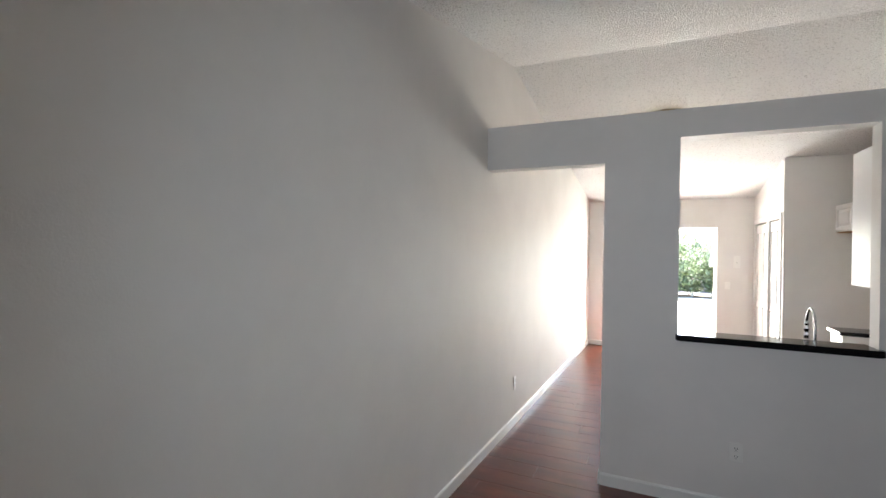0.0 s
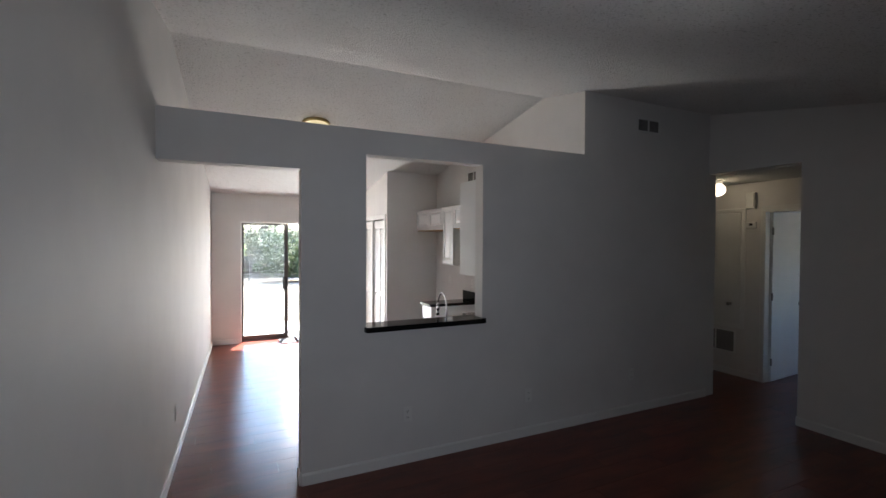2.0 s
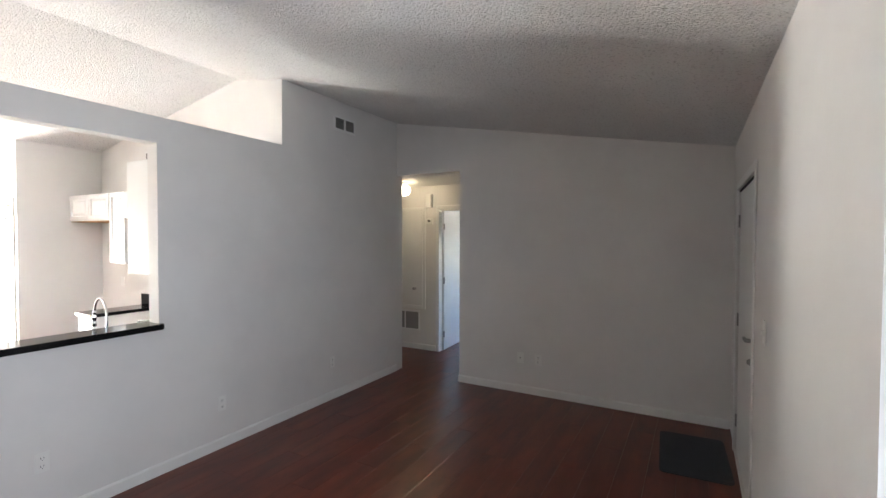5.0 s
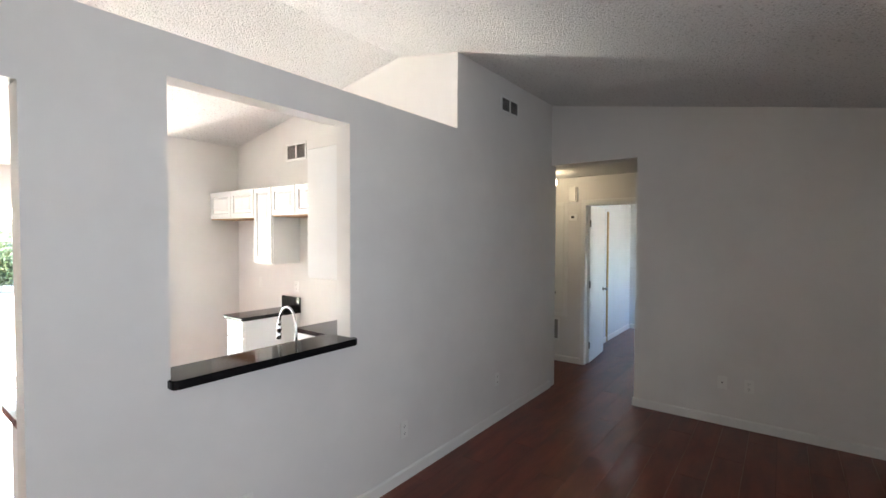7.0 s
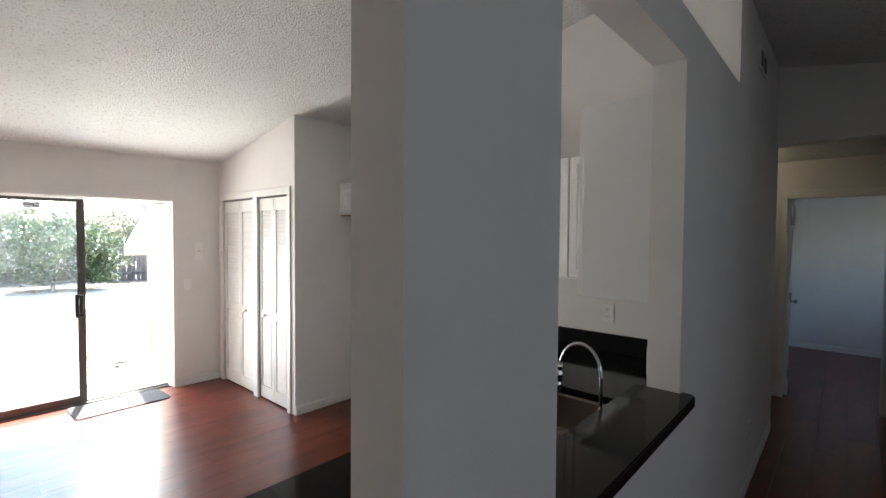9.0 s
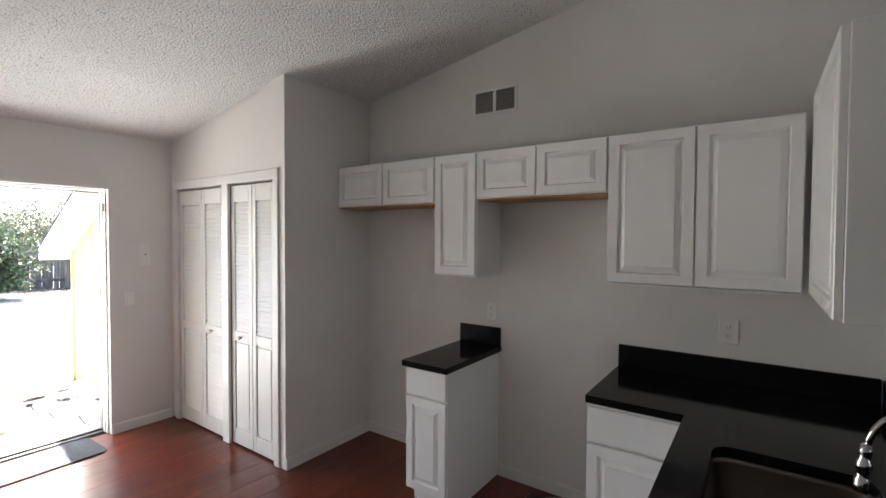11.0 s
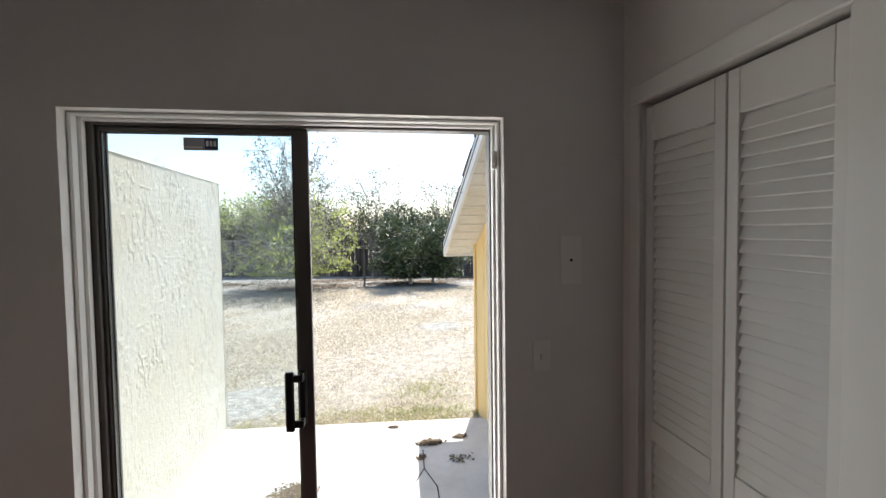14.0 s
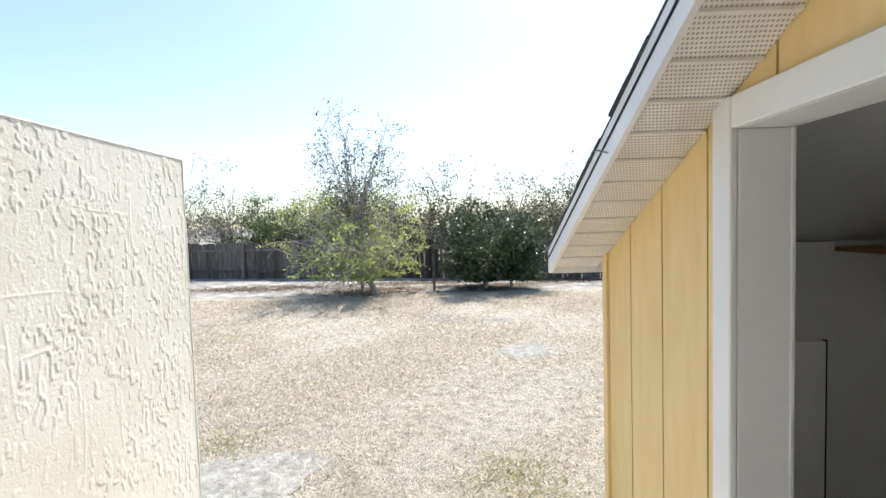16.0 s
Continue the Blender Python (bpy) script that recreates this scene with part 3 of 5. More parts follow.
# ---- sliding glass door ----
slider = thing("sliding_glass_door", (1.355, 5.09, 0.0), "aluminium sliding glass door standing half open", "sliding door")
bm = None
for step, (inset, y0, y1) in enumerate(((0.012, BACK_Y + 0.045, BACK_Y + 0.085), (0.020, BACK_Y + 0.085, BACK_Y + 0.12))):
    for x0, x1, z0, z1 in ((SX0 - 0.001, SX0 + inset, 0.0, SZ), (SX1 - inset, SX1 + 0.001, 0.0, SZ), (SX0 + inset, SX1 - inset, SZ - inset, SZ + 0.001)):
        bm = cuboid(x0, x1, y0, y1, z0, z1, 0.005, bm)
part("casing", bm, TRIM, slider, "white painted stepped wooden casing")
bm = None
for x0, x1, z0, z1, d in ((SX0 + 0.008, SX0 + 0.038, 0.0, SZ - 0.006, 0.075), (SX1 - 0.024, SX1 - 0.004, 0.0, SZ - 0.006, 0.06), (SX0 + 0.038, SX1 - 0.024, SZ - 0.028, SZ - 0.006, 0.06)):
    bm = cuboid(x0, x1, BACK_Y + 0.1205, BACK_Y + 0.1205 + d, z0, z1, 0.003, bm)
part("frame", bm, ALUMINIUM, slider, "dull bronze-grey aluminium frame")
bm = cuboid(SX0 + 0.0, SX1 - 0.0, BACK_Y + 0.10, BACK_Y + 0.215, -0.05, 0.012, 0.003)
cuboid(SX0 + 0.02, SX1 - 0.02, BACK_Y + 0.14, BACK_Y + 0.147, 0.012, 0.026, 0.0, bm)
part("track", bm, ALUMINIUM, slider, "scuffed metal floor track")


def door_leaf(name, x0, x1, y, left, right, rail, label):
    own, ztop = None, SZ - 0.03
    for u0, u1, z0, z1 in ((x0, x0 + left, 0.02, ztop), (x1 - right, x1, 0.02, ztop), (x0 + left, x1 - right, 0.02, 0.085), (x0 + left, x1 - right, ztop - rail, ztop)):
        own = cuboid(u0, u1, y - 0.014, y + 0.014, z0, z1, 0.003, own)
    leaf = part(name, own, ALUMINIUM, slider, label)
    pane = part("pane", cuboid(x0 + left, x1 - right, y - 0.003, y + 0.003, 0.085, ztop - rail), GLASS, leaf, "clear dusty glass")
    pane.visible_shadow = False
    gasket = None
    for u0, u1, z0, z1 in ((x0 + left, x0 + left + 0.005, 0.085, ztop - rail), (x1 - right - 0.005, x1 - right, 0.085, ztop - rail), (x0 + left + 0.005, x1 - right - 0.005, ztop - rail - 0.005, ztop - rail)):
        gasket = cuboid(u0, u1, y - 0.009, y - 0.0035, z0, z1, 0.0, gasket)
    part("gasket", gasket, BLACK, leaf, "black glazing gasket")
    return leaf


door_leaf("fixed_leaf", 0.645, 1.362, 5.125, 0.010, 0.04, 0.012, "fixed glazed leaf in a slim metal frame")
moving = door_leaf("sliding_leaf", 0.6485, 1.376, 5.085, 0.012, 0.056, 0.014, "sliding glazed leaf pushed open over the fixed one")
bm = cuboid(1.322, 1.352, 5.040, 5.062, 0.86, 1.075, 0.006)
cuboid(1.328, 1.346, 5.018, 5.0385, 0.868, 0.895, 0.003, bm)
cuboid(1.328, 1.346, 5.018, 5.0385, 1.04, 1.067, 0.003, bm)
part("pull_handle", bm, BLACK, moving, "black plastic backplate of the handle")
bm = cuboid(1.280, 1.312, 5.0, 5.018, 0.855, 1.08, 0.005)
cuboid(1.30, 1.346, 5.004, 5.0175, 0.868, 0.895, 0.003, bm)
cuboid(1.30, 1.346, 5.004, 5.0175, 1.04, 1.067, 0.003, bm)
part("grip", bm, BLACK, moving, "dark square grip")
bm = cuboid(SX1 - 0.03, SX1 - 0.0125, BACK_Y + 0.055, BACK_Y + 0.08, 1.83, 1.90, 0.004)
part("alarm_contact", bm, PLASTIC, slider, "small yellowed plastic alarm contact")
sticker = thing("window_sticker", (0.985, 5.079, 1.92), "grey and navy security sticker on the glass", "sticker")
part("paper", cuboid(0.935, 1.055, 5.0790, 5.0795, 1.903, 1.950), ALARM_GREY, sticker)
part("badge", cuboid(1.008, 1.052, 5.0780, 5.0785, 1.908, 1.946), NAVY, sticker, "navy badge without lettering")
bm = None
for k in range(3):
    bm = cuboid(1.013 + k * 0.013, 1.022 + k * 0.013, 5.0770, 5.0775, 1.918, 1.938, 0, bm)
part("print", bm, PLASTIC, sticker, "pale printed bars")
part("caption", cuboid(0.94, 1.0, 5.0780, 5.0785, 1.910, 1.917), PLASTIC, sticker, "pale printed line")

# ---- bifold closet doors ----


def bifold_pair(y_hi, y_mid, y_lo, label, louvred_base, knob_leaf, knob_y):
    """Two hinged leaves; the upper part louvred, below louvred or panelled."""
    root = thing("bifold_door", (CX + 0.05, (y_hi + y_lo) / 2, 0.0), label, "closet door", "bifold closet doors")
    x0, x1 = CX + 0.012, CX + 0.042
    for k, (a, b) in enumerate(((y_lo, y_mid), (y_mid, y_hi))):
        a, b = a + 0.003, b - 0.003
        st, rail_z, z0, z1 = 0.042, 0.87, 0.015, CDZ - 0.018
        own = None
        for u0, u1, v0, v1 in ((a, a + st, z0, z1), (b - st, b, z0, z1), (a + st, b - st, z1 - 0.125, z1), (a + st, b - st, rail_z - 0.045, rail_z + 0.03), (a + st, b - st, z0, z0 + 0.12)):
            own = cuboid(x0, x1, u0, u1, v0, v1, 0.0025, own)
        leaf = part("leaf", own, DOOR, root)
        w = b - a - 2 * st
        slat_bm = cuboid(-0.0035, 0.0035, -w / 2 - 0.004, w / 2 + 0.004, -0.024, 0.024, 0.0025)
        slat_me = mesh_of(slat_bm, "slat", DOOR)
        spans = [(rail_z + 0.035, z1 - 0.13)]
        if louvred_base:
            spans.append((z0 + 0.125, rail_z - 0.05))
        else:
            board = cuboid(x0 + 0.013, x1 - 0.004, a + st - 0.002, b - st + 0.002, z0 + 0.118, rail_z - 0.043)
            cuboid(x0 + 0.004, x0 + 0.0125, a + st + 0.014, b - st - 0.014, z0 + 0.135, rail_z - 0.06, 0.003, board)
            part("panel", board, DOOR, leaf)
        for lo, hi in spans:
            count = int((hi - lo) / 0.0365)
            step = (hi - lo) / count
            for i in range(count):
                slat = new("slat", slat_me)
                slat.matrix_basis = pose((x0 + x1) / 2, (a + b) / 2, lo + (i + 0.5) * step, 0, 19 + random.uniform(-1.5, 1.5), 0)
                fasten(slat, leaf)
        if k == knob_leaf:
            yk = knob_y
            knob = turned([(0.0, 0.0), (0.008, 0.0), (0.007, 0.01), (0.015, 0.018), (0.017, 0.026), (0.012, 0.032), (0.0, 0.034)], 16,
                          Matrix.Translation((x0 - 0.0005, yk, 0.86)) @ Matrix.Rotation(radians(-90), 4, "Y"))
            part("knob", knob, DOOR, leaf, "small round white knob", True)
    return root


bifold_pair(CD1 - 0.004, 4.43, 4.085, "white louvred bifold closet door, fully slatted", True, 0, 4.267)
bifold_pair(3.985, 3.70, CD0 + 0.006, "white bifold closet door with louvres above panels", False, 1, 3.843)
bm = None
for y0, y1, z0, z1 in ((CD1, CD1 + 0.055, 0, CDZ), (4.082, 4.082 - 0.094, 0, CDZ), (CD0 - 0.06, CD0, 0, CDZ), (CD0 - 0.06, CD1 + 0.055, CDZ, CDZ + 0.07)):
    bm = cuboid(CX - 0.014, CX + 0.011 if y0 == 4.082 else CX - 0.001, min(y0, y1), max(y0, y1), z0, z1, 0.004, bm)
single("trim", bm, TRIM, "white wooden casing round the closet doors", "door trim", kind="structure")
# black sheet behind the slats in place of the closet's own shade
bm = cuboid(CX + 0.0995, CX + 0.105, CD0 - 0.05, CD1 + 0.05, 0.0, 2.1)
single("closet_shade_sheet", bm, DARK_SLOT, "near-black sheet standing for closet shade behind the louvres", "closet interior", kind="structure")

# ---- kitchen cabinets ----
DOOR_RINGS = [(0.0, -0.003), (0.003, 0.0), (0.048, 0.0), (0.053, -0.012), (0.060, -0.012), (0.082, -0.002), (0.084, 0.0)]
FLAT_RINGS = [(0.0, -0.003), (0.003, 0.0)]


def panel_west(y_hi, y_lo, z0, z1, x, rings=DOOR_RINGS):
    return stepped_panel(y_hi - y_lo, z1 - z0, rings, Matrix.Translation((x, y_hi, z0)) @ FACE_WEST)


def wall_cabinet(y_hi, y_lo, z0, z1, doors, label):
    """A wall unit on the kitchen wall; doors face the room."""
    root = thing("wall_cabinet", (3.24, (y_hi + y_lo) / 2, z0), label, "cabinet", "kitchen wall cabinets")
    part("body", cuboid(3.092, KITCHEN_X - 0.002, y_lo + 0.001, y_hi - 0.001, z0, z1, 0.002), CAB, root)
    w = (y_hi - y_lo) / doors
    for k in range(doors):
        a = y_hi - k * w
        part("door", panel_west(a - 0.004, a - w + 0.004, z0 + 0.006, z1 - 0.006, 3.070), CAB, root)
    part("bottom", cuboid(3.084, KITCHEN_X - 0.003, y_lo + 0.004, y_hi - 0.004, z0 - 0.009, z0 - 0.0005), RAW_WOOD if z0 > 1.6 else CAB, root, "unpainted plywood underside" if z0 > 1.6 else "")
    return root


wall_cabinet(3.288, 2.365, 1.865, 2.172, 2, "short white two-door wall cabinet above the fridge space")
wall_cabinet(2.363, 2.045, 1.397, 2.172, 1, "narrow tall white wall cabinet with raised-panel door")
wall_cabinet(2.043, 1.252, 1.878, 2.172, 2, "short white two-door wall cabinet above the cooker space")
wall_cabinet(1.250, 0.445, 1.408, 2.172, 2, "tall white two-door wall cabinet with raised panels")

corner = thing("wall_cabinet", (2.72, 0.26, 1.408), "white wall cabinet hung on the partition beside the hatch", "cabinet", "kitchen wall cabinets")
part("body", cuboid(2.305, 3.086, TW + 0.002, 0.405, 1.408, 2.235, 0.002), CAB, corner)
part("door", stepped_panel(0.752, 0.815, DOOR_RINGS, Matrix.Translation((3.066, 0.427, 1.414)) @ FACE_NORTH), CAB, corner)


def base_cabinet(y_hi, y_lo, label, bays=1):
    root = thing("base_cabinet", (3.08, (y_hi + y_lo) / 2, 0.0), label, "cabinet", "kitchen base cabinets")
    part("body", cuboid(2.79, KITCHEN_X - 0.002, y_lo, y_hi, 0.1, 0.858, 0.002), CAB, root)
    part("plinth", cuboid(2.855, KITCHEN_X - 0.003, y_lo + 0.002, y_hi - 0.002, 0.001, 0.0995), CAB, root)
    part("drawer", panel_west(y_hi - 0.004, y_lo + 0.004, 0.692, 0.852, 2.769, FLAT_RINGS), CAB, root)
    part("door", panel_west(y_hi - 0.004, y_lo + 0.004, 0.112, 0.678, 2.769), CAB, root)
    return root


base_cabinet(2.352, 2.052, "narrow white base cabinet with one drawer and door")
base_cabinet(1.25, 0.84, "white corner base cabinet with drawer and door")
bm = cuboid(2.742, KITCHEN_X - 0.002, 2.03, 2.365, 0.859, 0.895, 0.004)
small_top = single("countertop", bm, GRANITE, "short polished black granite countertop on narrow cabinet", "countertop", "granite countertops")
bm = cuboid(KITCHEN_X - 0.022, KITCHEN_X - 0.002, 2.035, 2.36, 0.8955, 1.022, 0.003)
single("backsplash", bm, GRANITE, "low black granite upstand behind the short countertop", "backsplash")

# peninsula below the hatch
PF = 0.825
pen = thing("base_cabinet", (1.7, 0.5, 0.0), "white sink base cabinet run along the partition", "cabinet", "kitchen base cabinets")
part("side_panel", cuboid(0.945, 0.963, TW + 0.002, PF - 0.02, 0.001, 0.858, 0.002), CAB, pen)
part("back_panel", cuboid(0.963, KITCHEN_X - 0.003, TW + 0.002, TW + 0.012, 0.1, 0.858), CAB, pen)
part("plinth", cuboid(0.963, 2.78, TW + 0.1, PF - 0.09, 0.001, 0.0995), CAB, pen)
part("bottom", cuboid(0.963, 2.785, TW + 0.013, PF - 0.023, 0.1, 0.118), CAB, pen)
for k in range(4):
    x = 0.967 + k * 0.452
    part("door", stepped_panel(0.446, 0.735, DOOR_RINGS, Matrix.Translation((x + 0.446, PF - 0.001, 0.115)) @ FACE_NORTH), CAB, pen)

# one L-shaped granite top with the sink cut out
SKX0, SKX1, SKY0, SKY1 = 1.74, 2.56, 0.29, 0.72
bm = bmesh.new()
outer = [(0.915, TW + 0.003), (KITCHEN_X - 0.002, TW + 0.003), (KITCHEN_X - 0.002, 1.262), (2.792, 1.262), (2.792, PF + 0.02), (0.94, PF + 0.02), (0.915, PF - 0.005)]
r = 0.07
hole = []
for cx, cy, a0 in ((SKX1 - r, SKY1 - r, 0), (SKX0 + r, SKY1 - r, 90), (SKX0 + r, SKY0 + r, 180), (SKX1 - r, SKY0 + r, 270)):
    for k in range(6):
        a = radians(a0 + 18 * k)
        hole.append((cx + r * math.cos(a), cy + r * math.sin(a)))
loops = []
for pts in (outer, hole):
    vs = [bm.verts.new((x, y, 0.895)) for x, y in pts]
    loops.append([bm.edges.new((vs[k], vs[(k + 1) % len(vs)])) for k in range(len(vs))])
bmesh.ops.triangle_fill(bm, edges=loops[0] + loops[1], use_beauty=True, use_dissolve=False)
faces = [f for f in bm.faces]
ext = bmesh.ops.extrude_face_region(bm, geom=faces)
bmesh.ops.translate(bm, vec=(0, 0, -0.036), verts=[v for v in ext["geom"] if isinstance(v, bmesh.types.BMVert)])
main_top = single("countertop", bm, GRANITE, "L-shaped polished black granite countertop with sink cutout", "countertop", "granite countertops")
bm = cuboid(KITCHEN_X - 0.022, KITCHEN_X - 0.002, TW + 0.024, 1.26, 0.8955, 1.022, 0.003)
single("backsplash", bm, GRANITE, "low black granite upstand along the kitchen wall", "backsplash")
bm = cuboid(PT1 + 0.01, KITCHEN_X - 0.0225, TW + 0.002, TW + 0.022, 0.8955, 1.022, 0.003)
cuboid(0.96, PT1 + 0.0095, TW + 0.002, TW + 0.022, 0.8955, LEDGE_Z - 0.042, 0.003, bm)
single("backsplash", bm, GRANITE, "black granite upstand between countertop and hatch ledge", "backsplash")

# hatch ledge with rounded front corners
pts = [(PT0 + 0.001, 0.165), (PT0 + 0.001, -0.002), (PT0 - 0.014, -0.002)]
for cx, a0 in ((PT0 - 0.014 + 0.03, 180), (PT1 + 0.02 - 0.03, 270)):
    for k in range(5):
        a = radians(a0 + 22.5 * k)
        pts.append((cx + 0.03 * math.cos(a), -0.026 + 0.03 * math.sin(a)))
pts += [(PT1 + 0.02, -0.002), (PT1 - 0.001, -0.002), (PT1 - 0.001, 0.165)]
bm = prism(pts, "z", LEDGE_Z - 0.04, LEDGE_Z)
bmesh.ops.bevel(bm, geom=[e for e in bm.edges if abs(e.verts[0].co.z - e.verts[1].co.z) < 1e-5], offset=0.004, segments=2, affect="EDGES")
single("hatch_ledge", bm, GRANITE, "polished black granite ledge in the serving hatch", "ledge")

# double sink
sink = thing("sink", (2.14, 0.52, 0.86), "undermounted double-bowl stainless steel kitchen sink", "sink")


def bowl(x0, x1, y0, y1, depth):
    own = bmesh.new()
    loops = []
    for inset, z, rr in ((-0.012, 0.8585, 0.08), (0.0, 0.8585, 0.07), (0.006, 0.84, 0.065), (0.018, 0.858 - depth + 0.03, 0.06), (0.045, 0.858 - depth, 0.05), (0.16, 0.858 - depth - 0.004, 0.02)):
        vs = []
        for cx, cy, a0 in ((x1 - inset - rr, y1 - inset - rr, 0), (x0 + inset + rr, y1 - inset - rr, 90), (x0 + inset + rr, y0 + inset + rr, 180), (x1 - inset - rr, y0 + inset + rr, 270)):
            for k in range(6):
                a = radians(a0 + 18 * k)
                vs.append(own.verts.new((cx + rr * math.cos(a), cy + rr * math.sin(a), z)))
        loops.append(vs)
    for a, b in zip(loops, loops[1:]):
        for k in range(len(a)):
            j = (k + 1) % len(a)
            own.faces.new((a[k], a[j], b[j], b[k]))
    own.faces.new(loops[-1])
    return own


SPLIT = 2.15
part("bowl", bowl(SPLIT + 0.014, SKX1 + 0.004, SKY0 - 0.002, SKY1 + 0.002, 0.19), STEEL, sink, smooth=True)
part("bowl", bowl(SKX0 - 0.004, SPLIT - 0.014, SKY0 - 0.002, SKY1 + 0.002, 0.19), STEEL, sink, smooth=True)
for x in (1.94, 2.345):
    part("drain", turned([(0.0, 0.667), (0.02, 0.667), (0.036, 0.669), (0.042, 0.672), (0.042, 0.664)], 20, Matrix.Translation((x, 0.52, 0.0))), CHROME, sink, "round chrome drain", True)

# faucet with a high arc and pull-down head
FX, FY = 2.075, 0.215
faucet = thing("faucet", (FX, FY, 0.895), "chrome high-arc pull-down kitchen faucet", "faucet")
part("base", turned([(0.0, 0.0), (0.030, 0.0), (0.030, 0.008), (0.022, 0.02), (0.019, 0.05), (0.023, 0.075), (0.021, 0.10), (0.014, 0.115), (0.0, 0.115)], 20, Matrix.Translation((FX, FY, 0.8955))), CHROME, faucet, smooth=True)
pts = [(FX, FY, 1.0), (FX, FY, 1.08), (FX, FY, 1.135)]
for k in range(1, 15):
    a = radians(180 - 170 * k / 14)
    pts.append((FX, FY + 0.085 + 0.085 * math.cos(a), 1.135 + 0.12 * math.sin(a)))
part("spout", tube(pts, 0.0072, 12), CHROME, faucet, smooth=True)
end = Vector(pts[-1])
part("spray_head", turned([(0.0, 0.0), (0.013, 0.0), (0.015, 0.006), (0.0155, 0.03), (0.012, 0.036), (0.012, 0.05), (0.0155, 0.056), (0.0155, 0.072), (0.011, 0.08), (0.011, 0.092), (0.013, 0.097), (0.009, 0.115), (0.0, 0.115)], 16,
                          Matrix.Translation((end.x, end.y + 0.008, end.z - 0.105)) @ Matrix.Rotation(radians(4), 4, "X")), CHROME, faucet, "ribbed chrome spray head", True)
part("lever", tube([(FX + 0.02, FY, 0.975), (FX + 0.055, FY - 0.005, 0.985), (FX + 0.10, FY - 0.02, 1.03)], 0.006, 10), CHROME, faucet, smooth=True)

# ---- sockets, switches, grilles ----


def plate(name, place, facing, label, category, kind_of="outlet", w=0.072, h=0.115):
    """A wall plate; facing: the direction that it looks."""
    turn = {"-y": 0, "-x": -90, "+y": 180, "+x": 90}[facing]
    root = thing(name, place, label, category, category + "s on the walls")
    m = Matrix.Translation(place) @ Matrix.Rotation(radians(turn), 4, "Z")

    def add(nm, own, mat, lab=""):
        bmesh.ops.transform(own, matrix=m, verts=own.verts)
        part(nm, own, mat, root, lab)
    add("cover", cuboid(-w / 2, w / 2, -0.006, -0.0005, -h / 2, h / 2, 0.002), PLASTIC)
    if kind_of == "outlet":
        for z in (-0.024, 0.024):
            add("receptacle", cuboid(-0.017, 0.017, -0.0085, -0.0062, z - 0.016, z + 0.016, 0.001), PLASTIC)
            own = cuboid(-0.008, -0.0055, -0.0092, -0.0087, z - 0.004, z + 0.008)
            cuboid(0.0055, 0.008, -0.0092, -0.0087, z - 0.004, z + 0.008, 0, own)
            cuboid(-0.002, 0.002, -0.0092, -0.0087, z - 0.012, z - 0.008, 0, own)
            add("slots", own, DARK_SLOT)
    elif kind_of == "switch":
        add("toggle", cuboid(-0.006, 0.006, -0.016, -0.0062, -0.014, 0.008, 0.002), PLASTIC)
    elif kind_of == "hole":
        add("jack", cuboid(-0.005, 0.005, -0.0092, -0.0065, -0.004, 0.006), DARK_SLOT)
    return root


for x, z in ((1.637, 0.375), (2.775, 0.355), (4.03, 0.385)):
    plate("outlet", (x, 0.0, z), "-y", "white double outlet low on the partition wall", "outlet")
plate("outlet", (0.029, 0.77, 0.38), "+x", "white double outlet low on the long wall", "outlet")
for y in (-1.64, -1.84):
    plate("outlet" if y < -1.7 else "cable_plate", (EAST_X, y, 0.38), "-x", "white plate low on the living room wall", "wall plate", "outlet" if y < -1.7 else "hole")
plate("outlet", (KITCHEN_X, 2.11, 1.13), "-x", "white double outlet above the short countertop", "outlet")
plate("outlet", (KITCHEN_X, 0.72, 1.16), "-x", "white double outlet above the black upstand", "outlet", w=0.085, h=0.125)
plate("cable_plate", (KITCHEN_X, 2.80, 1.14), "-x", "blank white plate in the fridge space", "wall plate", "blank")
plate("light_switch", (2.245, BACK_Y, 1.11), "-y", "white light switch beside the glass door", "switch", "switch")
plate("cable_plate", (2.365, BACK_Y, 1.475), "-y", "white plate with a dark hole beside the glass door", "wall plate", "hole", 0.085, 0.19)
plate("light_switch", (3.11, FRONT_Y, 1.24), "+y", "white light switch beside the entry door", "switch", "switch")
plate("outlet", (2.335, TW, 1.17), "+y", "white outlet between hatch and wall cabinet", "outlet", w=0.05)


